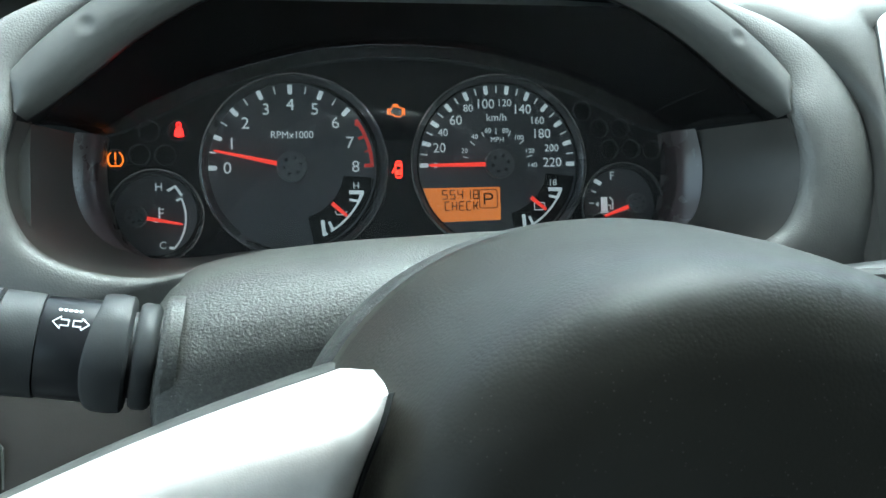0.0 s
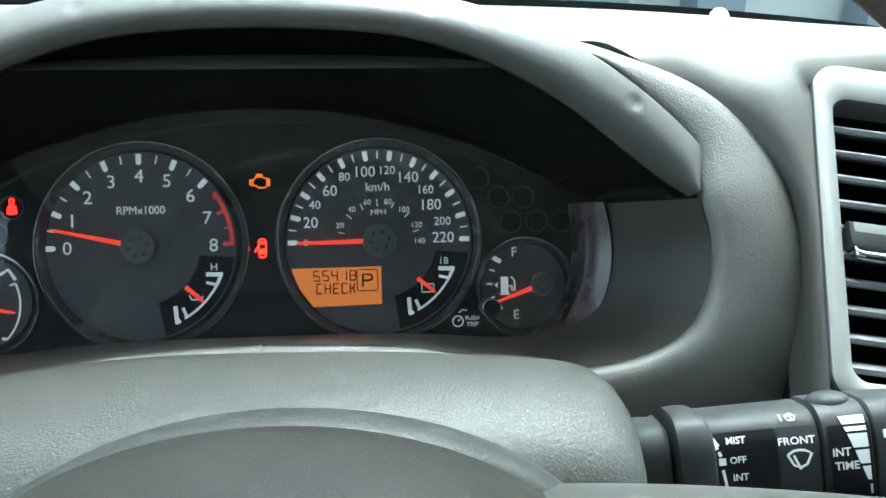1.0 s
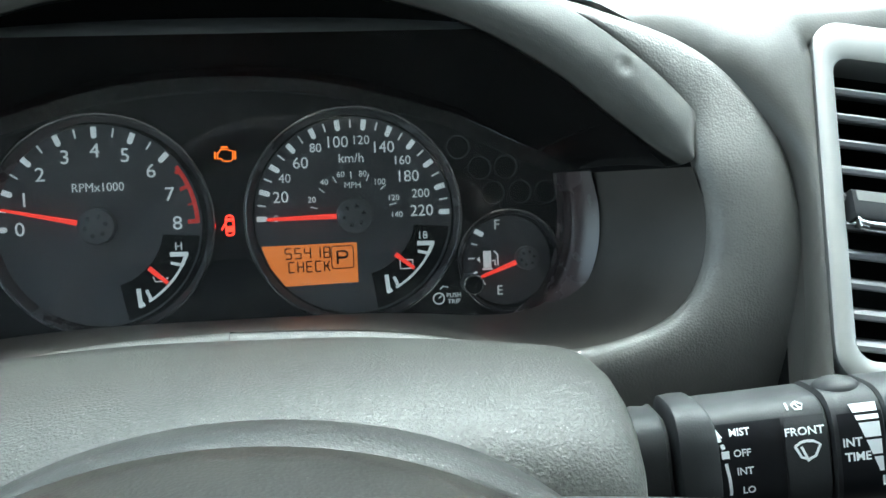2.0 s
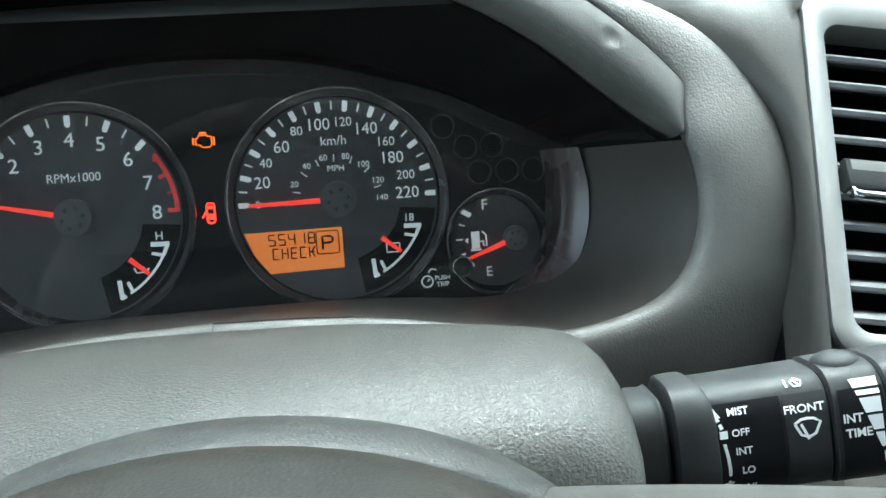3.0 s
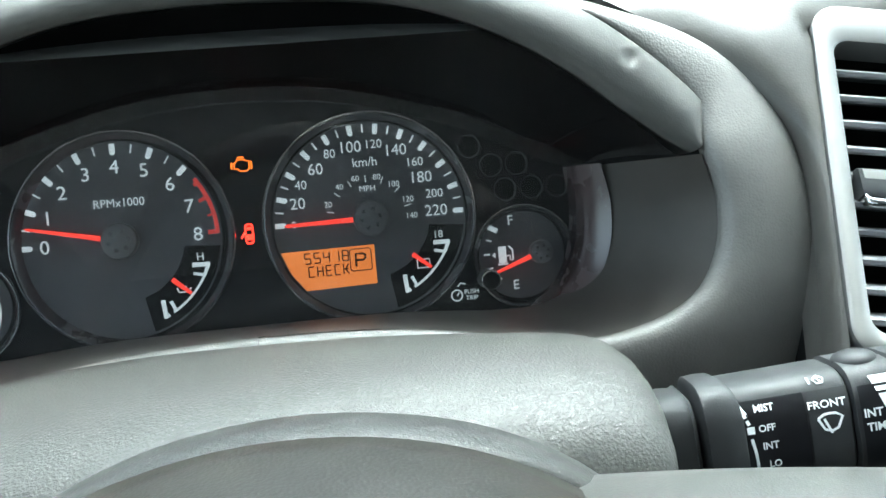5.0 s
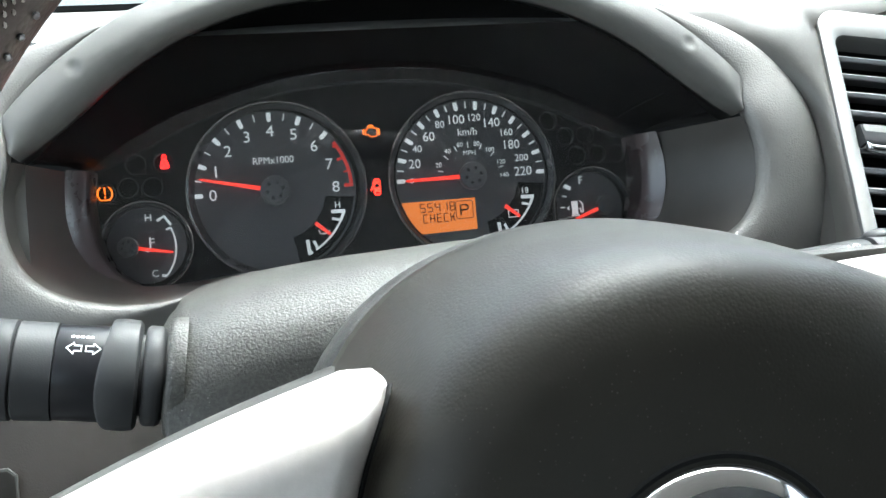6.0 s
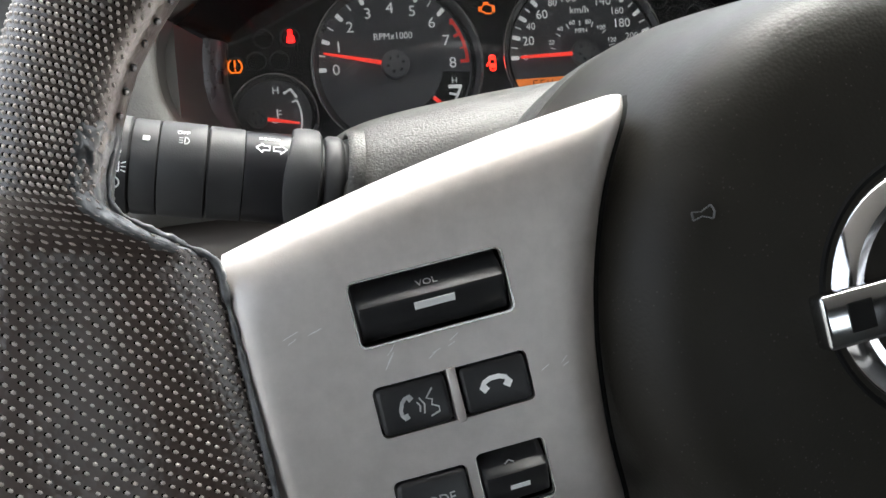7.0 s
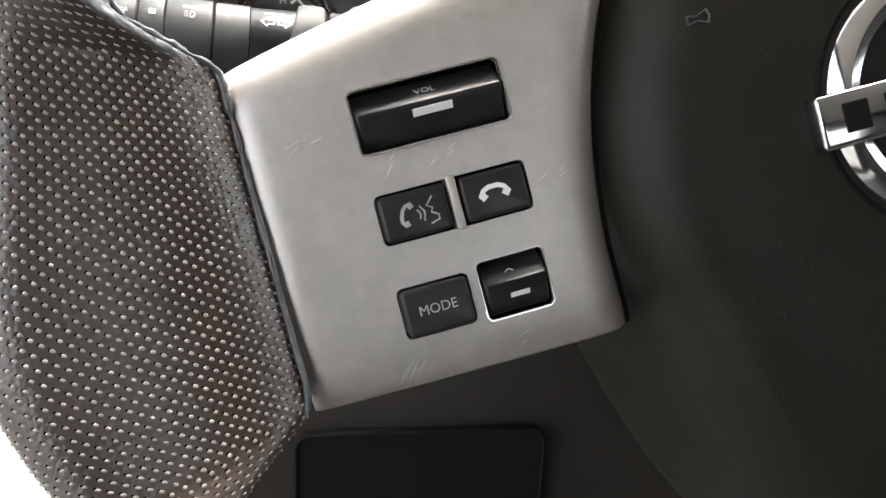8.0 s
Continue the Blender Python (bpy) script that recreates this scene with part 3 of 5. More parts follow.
def tick(parent, c, deg, r0, r1, width, mat, pointed=False):
    a = radians(deg)
    out = Vector((math.cos(a), math.sin(a)))
    side = Vector((-out.y, out.x)) * width / 2
    lo, hi, o = out * r0, out * r1, Vector(c)
    if pointed:
        shape = [hi + side, hi - side, lo + out * width * 0.35 - side, lo - side * 0.45, lo + side * 0.45, lo + out * width * 0.35 + side]
    else:
        shape = [hi + side, hi - side, lo - side, lo + side]
    part("tick", slab([(o + p)[:] for p in shape], 0.0, 0.25), mat, parent, m=FRONT.copy())


def dial(name, c, r_face, r_ring, label, ring_at=None):
    face = part(name, disc(r_face + 0.6, -1.2, 0.0, *c, n=72, bevel=0.1), M_FACE, cluster, label, m=FRONT.copy())
    c = ring_at or c
    part("ring", lathe([(r_face, 0.0), (r_face + 0.7, 0.9), (r_ring - 1.3, 4.2), (r_ring - 0.7, 4.6), (r_ring, 4.4), (r_ring + 0.4, 1.0)], 80, *c), M_RING, face, m=FRONT.copy())
    part("bright_ring", lathe([(r_ring - 0.3, 4.0), (r_ring, 4.75), (r_ring + 0.5, 4.75), (r_ring + 0.8, 4.0)], 80, *c), M_CHROME, face, m=FRONT.copy())
    return face


def hub(c, r, parent):
    h = part("needle_hub", lathe([(0, 6.6), (r * 0.8, 6.6), (r * 0.97, 6.1), (r, 5.2), (r, 1.0)], 40, *c), M_HUB, cluster, m=FRONT.copy())
    for k in range(6):
        part("dimple", lathe([(0, 0.02), (r * 0.07, 0.05), (r * 0.1, 0.14), (r * 0.13, 0)], 10, *polar(r * 0.55, 60 * k + 12, *c)), M_RING, h, m=FRONT @ Matrix.Translation((0, 0, 6.6)))


def needle(c, deg, r0, r1, width, tip, w=3.2):
    a = radians(deg)
    out = Vector((math.cos(a), math.sin(a)))
    side = Vector((-out.y, out.x))
    o = Vector(c)
    shape = [o + out * r0 + side * width / 2, o + out * r0 - side * width / 2, o + out * r1 - side * tip / 2, o + out * (r1 + tip) , o + out * r1 + side * tip / 2]
    part("needle", slab([p[:] for p in shape], w, w + 1.2, 0.3, 1), M_NEEDLE, cluster, "glowing red needle", m=FRONT.copy())


def mark(parent, body, h, u, v, mat=M_WHITE, wide=1.0, bold=0.0, name="numeral"):
    part(name, letters(body, h, u, v, 0.05, wide=wide, bold=bold, thick=0.2), mat, parent, m=FRONT.copy())


def lines(parent, name, paths, mat, w=0.05, thick=0.25):
    part(name, joined(*[stroke(p, wd, w, w + thick) for p, wd in paths]), mat, parent, m=FRONT.copy())


# tachometer
tach = dial("tachometer", TACH, 45.7, 49.8, "charcoal rev counter face", (-113.3, 0.0))
for k in range(9):
    if k < 7:
        tick(tach, TACH, 180 - 22.5 * k, 39.6, 44.8, 2.5, M_WHITE, True)
    if k < 6:
        tick(tach, TACH, 168.75 - 22.5 * k, 40.6, 44.6, 0.7, M_WHITE)
    u, v = polar(34.2 if k not in (7, 8) else 34.6, 180 - 22.5 * k, *TACH)
    mark(tach, str(k), 6.2, u, v, wide=1.05)
lines(tach, "red_band", [(arc(43.6, 36, -0.5, *TACH), 1.9)], M_RED)
for deg, r0, wd in ((22.5, 39.5, 1.6), (11.5, 40.5, 0.9), (0.6, 39.3, 2.0), (33, 41.5, 1.6)):
    tick(tach, TACH, deg, r0, 43.5, wd, M_RED)
mark(tach, "RPMx1000", 3.9, TACH[0] + 0.6, 17.6, wide=0.95)


def small_gauge(face, c, a0, a1, r, top, bottom, needle_deg, rim):
    """A small arc gauge set into the foot of a dial."""
    sector = arc(28.3, a0 + 3, a1 + 2, *c) + list(reversed(arc(rim, a0 + 5, a1, *c)))
    part("inset", slab(sector, 0.02, 0.14), M_MASK, face, m=FRONT.copy())
    e0, e1 = a0 - 7.5, a1 + 9.5
    lines(face, "gauge_arc", [(arc(r, e0 - 7.0, e1 + 6.0, *c), 1.1), ([polar(r, e0, *c), polar(r, e0 - 8.0, *c)], 1.6), ([polar(r + 0.6, e0, *c), (polar(r, e0, *c)[0] - 7.5, polar(r, e0, *c)[1])], 2.1),
                             ([polar(r, e0 - 8, *c), (polar(r, e0 - 8, *c)[0] - 5, polar(r, e0 - 8, *c)[1] + 1.2)], 1.4),
                             ([polar(r + 0.6, e1, *c), (polar(r, e1, *c)[0] - 0.5, polar(r, e1, *c)[1] + 8)], 2.0), ([polar(r, e1 - 0.5, *c), polar(r, e1 + 3, *c)], 1.8),
                             ([polar(r, e1 + 8, *c), (polar(r, e1 + 8, *c)[0] - 2.0, polar(r, e1 + 8, *c)[1] + 4.5)], 1.5)], M_WHITE, w=0.15)
    mark(face, top, 3.5, c[0] + (34.5 if top == "H" else 32), -10.6)


small_gauge(tach, TACH, -13, -76, 40.6, "H", "L", 0, 44.9)
for (u0, v0), (u1, v1) in (((-94, -20), (-86, -27.2)), ((18.5, -19), (27.0, -26.0))):
    d = (Vector((u1, v1)) - Vector((u0, v0))).normalized()
    s = Vector((-d.y, d.x))
    part("needle", slab([tuple(Vector((u0, v0)) + s * 1.1), tuple(Vector((u0, v0)) - s * 1.1), (u1 - s.x * 0.8, v1 - s.y * 0.8), (u1 + s.x * 0.8, v1 + s.y * 0.8)], 0.8, 1.6), M_NEEDLE, cluster, m=FRONT.copy())
lines(tach, "oil_can", [([(-92.5, -24.2), (-91.5, -26.4), (-87.5, -26.4), (-86, -24.6)], 0.6), ([(-91, -24), (-88, -24)], 0.6)], M_WHITE, w=0.15)

# speedometer
speedo = dial("speedometer", (0.0, 0.0), 45.7, 49.8, "charcoal speedometer face", (0.0, 0.0))
STEP = 180 / 11
for k in range(12):
    tick(speedo, (0, 0), 180 - STEP * k, 39.8, 44.8, 2.4, M_WHITE, True)
    if k < 11:
        tick(speedo, (0, 0), 180 - STEP * (k + 0.5), 40.8, 44.6, 0.7, M_WHITE)
NUMBERS = [("20", -33.4, 9.8, 1), ("40", -31.2, 18.4, 0), ("60", -23.6, 25.3, 1), ("80", -16.4, 32, 0), ("100", -6.0, 34.4, 1), ("120", 5.0, 35.0, 0), ("140", 15.4, 31.4, 1), ("160", 23.9, 25, 0), ("180", 26.4, 17.5, 1), ("200", 31.6, 9.2, 0), ("220", 31.8, 1.1, 1)]
for body, u, v, large in NUMBERS:
    mark(speedo, body, 5.3 if large else 4.1, u, v, wide=0.98)
mark(speedo, "0", 3.4, -36, 0)
mark(speedo, "km/h", 4.2, -0.2, 26.8)
mark(speedo, "MPH", 2.7, -0.1, 14.2)
for body, u, v in (("20", -19.2, 8.1), ("40", -13.2, 15.9), ("60", -5.4, 19.3), ("80", 4.8, 19.3), ("100", 12.8, 15.3), ("120", 19.0, 7.6), ("140", 20.2, -0.4)):
    mark(speedo, body, 2.7, u, v)
for deg in (167, 140, 116, 92, 68, 42, 14):
    tick(speedo, (0, 0), deg, 17.2, 20.6, 0.45, M_WHITE)
small_gauge(speedo, (0.0, 0.0), -14, -78, 39.2, "18", "", 0, 44.9)
lines(speedo, "battery_sign", [([(20.5, -22), (20.5, -26), (26.5, -26), (26.5, -22), (20.5, -22)], 0.6)], M_WHITE, w=0.15)

# orange display
lcd = part("display", slab([(-43.4, -12.8), (0.6, -12.6), (0.6, -31.2), (-33.0, -31.8), (-39.5, -23)], 0.02, 0.4), M_LCD, cluster, "lit orange display with dark characters", m=FRONT.copy())


SEGMENTS = {"5": "ACDFG", "4": "BCFG", "1": "BC", "8": "ABCDEFG", "C": "ADEF", "H": "BCEFG", "E": "ADEFG", "K": "EFGxy", "P": "ABEFG"}


def display_text(body, u, v, h, w, gap):
    """Characters of lit-crystal segments, with (u, v) their upper left corner."""
    ends = {"A": ((0, 0), (1, 0)), "B": ((1, 0), (1, -0.5)), "C": ((1, -0.5), (1, -1)), "D": ((0, -1), (1, -1)), "E": ((0, -0.5), (0, -1)), "F": ((0, 0), (0, -0.5)), "G": ((0.08, -0.5), (0.92, -0.5)), "x": ((0.4, -0.5), (1, 0)), "y": ((0.4, -0.5), (1, -1))}
    for ch in body:
        bits = [stroke([(u + w * p[0], v + h * p[1]) for p in ends[s]], 0.62, 0.42, 0.5) for s in SEGMENTS[ch]]
        part("character", joined(*bits), M_LCDINK, lcd, m=FRONT.copy())
        u += w + gap


display_text("55418", -32.6, -14.2, 4.8, 2.7, 1.75)
display_text("CHECK", -31.2, -20.6, 4.8, 2.5, 1.6)
part("gear_frame", stroke([(p[0], p[1]) for p in rounded(-11.4, -1.2, -24.4, -14.0, 1.2, 3)], 0.5, 0.42, 0.5, closed=True), M_LCDINK, lcd, m=FRONT.copy())
part("gear_letter", stroke([(-8.6, -22.4), (-8.6, -16.4), (-5.2, -16.4), (-4.0, -17.2), (-4.0, -18.6), (-5.2, -19.4), (-8.2, -19.4)], 1.1, 0.42, 0.5), M_LCDINK, lcd, m=FRONT.copy())

hub(TACH, 8.2, tach)
hub((0, 0), 8.2, speedo)
needle(TACH, 167.5, 7.5, 41.0, 2.5, 1.2)
needle((0, 0), 180.5, 7.5, 39.0, 2.5, 1.6)

# temperature gauge
temp = dial("temperature_gauge", TEMP, 21.6, 24.4, "charcoal temperature gauge face", (-186.4, -25.4))
hub((-196.3, -25.3), 5.6, temp)
needle((-196.3, -25.3), -11, 5.0, 23.0, 2.2, 1.3)
mark(temp, "H", 4.0, -185.0, -9.6)
mark(temp, "C", 3.8, -183.6, -40.6)
tc = (-196.0, -26.0)
lines(temp, "gauge_arc", [(arc(24.6, 24, -42, *tc), 0.9), ([polar(24.6, 24, *tc), (-176.2, -17)], 1.0), ([(-180.5, -11.8), (-176.6, -9.4), (-173.2, -14.4)], 1.5), ([polar(24.6, -42, *tc), (-180.2, -42.0)], 1.4)], M_WHITE)
lines(temp, "coolant_sign", [([(-185, -20.5), (-185, -28)], 0.8), ([(-185, -21.5), (-182.6, -21.5)], 0.5), ([(-185, -23.5), (-182.6, -23.5)], 0.5), ([(-188.5, -27.6), (-186.5, -28.4), (-184, -27.6), (-181.5, -28.4)], 0.5)], M_WHITE)

# fuel gauge
fuel = dial("fuel_gauge", FUEL, 21.6, 24.4, "charcoal fuel gauge face", (72.2, -24.8))
hub((80.5, -23.6), 5.6, fuel)
needle((80.5, -23.6), 200, 5.2, 23.0, 2.4, 1.4)
mark(fuel, "F", 4.6, 67.4, -7.2)
mark(fuel, "E", 4.4, 67.8, -38.6)
fc = (81.0, -23.6)
lines(fuel, "gauge_ticks", [([polar(28.2, 150.5, *fc), polar(23.6, 150.5, *fc)], 2.3), ([polar(27.4, 163.5, *fc), polar(24.6, 163.5, *fc)], 0.7), ([polar(28.0, 178.5, *fc), polar(25.0, 178.5, *fc)], 0.7), ([polar(27.4, 194, *fc), polar(24.6, 194, *fc)], 0.7), ([polar(27.4, 208, *fc), polar(23.2, 208, *fc)], 2.2)], M_WHITE)
pump = joined(slab([(60.2, -27.6), (64.0, -27.6), (64.0, -19.6), (60.2, -19.6)], 0.05, 0.3), stroke([(64.2, -24.4), (65.8, -24.2), (65.8, -26.4), (67.2, -26.6), (67.2, -21.6), (65.4, -19.6)], 0.7, 0.05, 0.3), slab([(57.0, -23.6), (58.6, -22.2), (58.6, -25.0)], 0.05, 0.3), stroke([(59.6, -28.2), (64.6, -28.2)], 0.8, 0.05, 0.3))
part("pump_sign", pump, M_WHITE, fuel, m=FRONT.copy())

# telltales
def lamp(name, bits, mat, label):
    part(name, joined(*bits), mat, cluster, label, m=FRONT.copy())


z0, z1 = 1.5, 1.75
belt = [stroke(arc(1.5, 0, 360, -174.4, 24.6, 12)[:-1], 1.2, z0, z1, closed=True), slab([(-178, 17), (-177.2, 21.4), (-175.6, 22.8), (-173.0, 22.8), (-171.4, 21.4), (-170.6, 17), (-173, 16.4), (-175.6, 16.4)], z0, z1)]
for b in belt:
    bmesh.ops.transform(b, matrix=Matrix.Translation((-173.6, 19.6, 0)) @ Matrix.Diagonal((0.68, 0.78, 1, 1)) @ Matrix.Translation((174.3, -20.2, 0)), verts=b.verts)
lamp("seatbelt_lamp", belt, M_BELT, "lit red seatbelt warning")
amber = [stroke([(-203.2, 1.2), (-201.8, 3.6), (-202.2, 7.0), (-204, 9.2)], 0.9, z0, z1), stroke([(-208.8, 9.2), (-210.6, 7.0), (-210.8, 3.6), (-209.6, 1.2)], 0.9, z0, z1), stroke([(-206.4, 9.0), (-206.4, 4.6)], 1.0, z0, z1), stroke([(-206.4, 3.2), (-206.4, 2.0)], 1.0, z0, z1), stroke([(-209.6, 0.8), (-203.2, 0.8)], 0.8, z0, z1)]
for b in amber:
    bmesh.ops.transform(b, matrix=Matrix.Translation((-206.3, 5.2, 0)) @ Matrix.Diagonal((0.85, 0.85, 1, 1)) @ Matrix.Translation((206.5, -5.0, 0)), verts=b.verts)
lamp("tyre_pressure_lamp", amber, M_TELLAMBER, "lit amber tyre pressure warning")
eng = [stroke([(-61.6, 31.6), (-61.6, 28.2), (-59.6, 28.2), (-58.6, 26.8), (-54.6, 26.8), (-53.4, 28.2), (-53.4, 32.4), (-55.2, 32.4), (-55.8, 33.2), (-60, 33.2), (-60.6, 31.6), (-61.6, 31.6)], 0.6, z0, z1), stroke([(-59.6, 34.4), (-56.0, 34.4)], 0.9, z0, z1), stroke([(-63, 32), (-63, 28.2)], 0.8, z0, z1), stroke([(-52.2, 32.2), (-52.2, 27.6)], 0.8, z0, z1)]
for b in eng:
    bmesh.ops.transform(b, matrix=Matrix.Translation((-57.3, 30.3, 0)) @ Matrix.Diagonal((0.84, 0.84, 1, 1)) @ Matrix.Translation((57.5, -30.5, 0)), verts=b.verts)
lamp("engine_lamp", eng, M_TELLAMBER, "lit amber engine warning")
door = [stroke([(p[0], p[1]) for p in rounded(-59.2, -54.8, -7.2, 3.2, 1.6, 3)], 0.8, z0, z1, closed=True), slab([(-58.6, -5.4), (-55.4, -5.4), (-55.4, -2.4), (-58.6, -2.4)], z0, z1), slab([(-58.4, 0.2), (-55.6, 0.2), (-55.6, 1.8), (-58.4, 1.8)], z0, z1), stroke([(-59.6, -1.0), (-61.8, -4.2)], 1.0, z0, z1)]
for b in door:
    bmesh.ops.transform(b, matrix=Matrix.Translation((-57.2, -2.2, 0)) @ Matrix.Diagonal((0.78, 0.86, 1, 1)) @ Matrix.Translation((57.4, 2.0, 0)), verts=b.verts)
lamp("door_lamp", door, M_TELLRED, "lit red door-ajar warning")
for u, v in RIGHT_LAMPS + LEFT_LAMPS:
    part("lamp_rim", lathe([(5.2, 1.3), (5.35, 1.75), (5.6, 1.75), (5.75, 1.3)], 28, u, v), M_LAMPRIM, cluster, m=FRONT.copy())

# clear cover over the dials
cover_line = [(XM + (u - XM) * 1.03, v + (4.5 if v > 0 else 0)) for u, v in mask_line]
cover = part("clear_cover", slab(cover_line, 17.5, 19.0), M_CLEAR, cluster, "clear plastic cover", m=FRONT.copy())
cover.visible_shadow = False

# trip button and its print
push = [letters("PUSH", 2.1, 45.2, -39.6, 1.5, thick=0.2), letters("TRIP", 2.1, 45.2, -42.6, 1.5, thick=0.2)]
part("trip_print", joined(*push), M_WHITE, cluster, m=FRONT.copy())
part("trip_sign", joined(stroke(arc(2.6, 0, 360, 38, -41, 18)[:-1], 0.6, 1.5, 1.7, closed=True), stroke([(38, -41), (39.2, -39.8)], 0.6, 1.5, 1.7), stroke([(38.6, -36.8), (40.2, -35.2), (42.6, -35.8)], 0.5, 1.5, 1.7)), M_WHITE, cluster, m=FRONT.copy())
part("trip_knob", lathe([(0, 16), (3.6, 16), (4.4, 15.2), (4.6, 1)], 28, 53.0, -34.0), M_GLOSS, cluster, "black trip reset knob", m=FRONT.copy())
part("knob_ring", lathe([(3.9, 15.4), (4.1, 16.2), (4.6, 16.0), (4.8, 15.0)], 28, 53.0, -34.0), M_CHROME, cluster, m=FRONT.copy())

# ---- steering wheel, turned a little to the left ----
# Drawn in (right, up, towards the driver) about its hub.
WHEEL_AT = (-35.0, -313.0, -131.0)
WHEEL = Matrix.Translation(WHEEL_AT) @ FRONT @ pose(0, 0, 0, 0, 0, 8.5)
wheel = thing("steering_wheel", "leather steering wheel with silver spokes and switches", "steering wheel", WHEEL_AT)


R_IN, R_OUT = 177.5, 205.5


def spoke_share(deg):
    """How far the rim has widened into the spoke's grip at that angle."""
    d = deg if deg >= 90 and deg <= 270 else (180 - deg) % 360
    return smoothstep(d, 159.3, 162.7) * (1 - smoothstep(d, 189.3, 193.6))


def rim_point(deg, phi, lift=0.0):
    s = spoke_share(deg)
    r_out = R_OUT + 7.5 * smoothstep(deg, 166, 181) * (1 - smoothstep(deg, 179, 192)) - 6.0 * smoothstep(deg, 186, 196) * (1 - smoothstep(deg, 215, 240))
    near = 153.7 / max(abs(math.cos(radians(deg))), 0.3)
    swell = 7.0 * smoothstep(math.sin(radians(deg)), 0.7, 0.9)  # the upper arc stands a little further out
    r_out += swell
    side = deg if 90 <= deg <= 270 else (180 - deg) % 360
    waist = 4.5 * smoothstep(side, 142, 152) * (1 - smoothstep(side, 158, 162))  # the rim thins before it flares
    r_in = R_IN + swell + waist + (near - R_IN) * s
    c, a = (r_in + r_out) / 2, (r_out - r_in) / 2
    inward = (1 - math.cos(phi)) / 2
    b = 14.0 * (1 - 0.5 * s * inward)
    r = c + (a + lift) * math.copysign(abs(math.cos(phi)) ** 0.85, math.cos(phi))
    w = 25.0 - 11.5 * s * inward + (b + lift) * math.copysign(abs(math.sin(phi)) ** 0.85, math.sin(phi))
    return Vector((r * math.cos(radians(deg)), r * math.sin(radians(deg)), w))


rows = []
deg = 0.0
while deg < 360:
    rows.append([rim_point(deg, 2 * math.pi * k / 36) for k in range(36)])
    deg += 0.3 if spoke_share(deg) > 0 or spoke_share(deg + 3) > 0 else 2.0
part("rim", loft(rows, around=True, ring=True), M_LEATHER, wheel, "dark brown leather-wrapped rim", m=WHEEL, sharp=80)

# dimples of the gripped leather: pale nubs paint their glints, dark discs their shade
verts, faces, shades, shade_faces = [], [], [], []
pitch = 2.85
line = 0
phi = radians(-55)
while phi < radians(215):
    here, ahead = rim_point(180, phi), rim_point(180, phi + 0.05)
    d = 118.0 + (0.5 * pitch / 190 * 57.3 if line % 2 else 0)
    while d < 226:
        if d < 158.5 and phi > radians(158):  # smooth leather along the inside of the rim
            d += pitch / 190 * 57.3
            continue
        p = rim_point(d, phi)
        du = (rim_point(d + 0.4, phi) - p).normalized()
        dv = (rim_point(d, phi + 0.03) - p).normalized()
        nn = du.cross(dv).normalized()
        if nn.dot(p - rim_point(d, phi, -4)) < 0:
            nn = -nn
        k = len(shades)
        # flat dark disc, offset up and left, paints the dimple's shaded side
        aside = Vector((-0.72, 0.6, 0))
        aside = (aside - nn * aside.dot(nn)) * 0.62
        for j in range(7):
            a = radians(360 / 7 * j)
            shades.append(p + aside + (du * math.cos(a) + dv * math.sin(a)) * 0.36 + nn * 0.06)
        shade_faces.append(tuple(range(k, k + 7)))
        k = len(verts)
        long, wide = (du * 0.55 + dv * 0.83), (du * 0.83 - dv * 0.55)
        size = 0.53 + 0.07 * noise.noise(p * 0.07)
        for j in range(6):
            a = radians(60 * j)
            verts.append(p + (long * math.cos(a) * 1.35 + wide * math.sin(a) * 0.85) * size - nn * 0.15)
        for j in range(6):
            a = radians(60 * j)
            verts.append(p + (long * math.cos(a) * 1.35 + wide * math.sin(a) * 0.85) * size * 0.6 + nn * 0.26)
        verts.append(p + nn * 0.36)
        for j in range(6):
            i = (j + 1) % 6
            faces += [(k + j, k + i, k + 6 + i, k + 6 + j), (k + 6 + j, k + 6 + i, k + 12)]
        d += pitch / 190 * 57.3
    phi += 0.5 * pitch * 0.05 / max((ahead - here).length, 0.2) * 1.2
    line += 1
full = Matrix.Scale(MM, 4) @ Matrix.Translation(-Vector(WHEEL_AT)) @ WHEEL
for name, points, polys, mat, label in (("grip_glints", verts, faces, M_GLINT, "rows of small pale nubs painted as glints in the leather"), ("grip_shades", shades, shade_faces, M_PITSHADE, "small dark discs painted as shade beside the nubs")):
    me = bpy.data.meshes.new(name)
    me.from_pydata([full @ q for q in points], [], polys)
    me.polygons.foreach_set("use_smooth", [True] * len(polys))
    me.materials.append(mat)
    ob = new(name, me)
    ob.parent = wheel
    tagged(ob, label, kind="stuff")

# padded seam where the leather meets the spoke
pts = [rim_point(d, math.pi) + Vector((0.2, 0, 2.5)) for d in (156, 158, 159.5, 160.3, 161, 161.6, 162.2, 163, 165, 168, 172, 176, 180, 184, 188, 190)]
path = even(curve(pts, 6), 120)
rows = []
for i, p in enumerate(path):
    t = (path[min(i + 1, 119)] - path[max(i - 1, 0)]).normalized()
    side = t.cross(Vector((0, 0, 1))).normalized()
    up = side.cross(t)
    r = 0.8 + 0.3 * noise.noise(p * 0.35) + (0.5 if i < 60 else 0.0) * noise.noise(p * 0.6)
    rows.append([p + (side * math.cos(a) + up * math.sin(a)) * r for a in (2 * math.pi * k / 10 for k in range(10))])
part("seam", loft(rows, around=True, caps=True), M_WORN, wheel, "wrinkled worn leather seam", m=WHEEL)

# wrinkled patch where palms rub the inside of the rim
rows = []
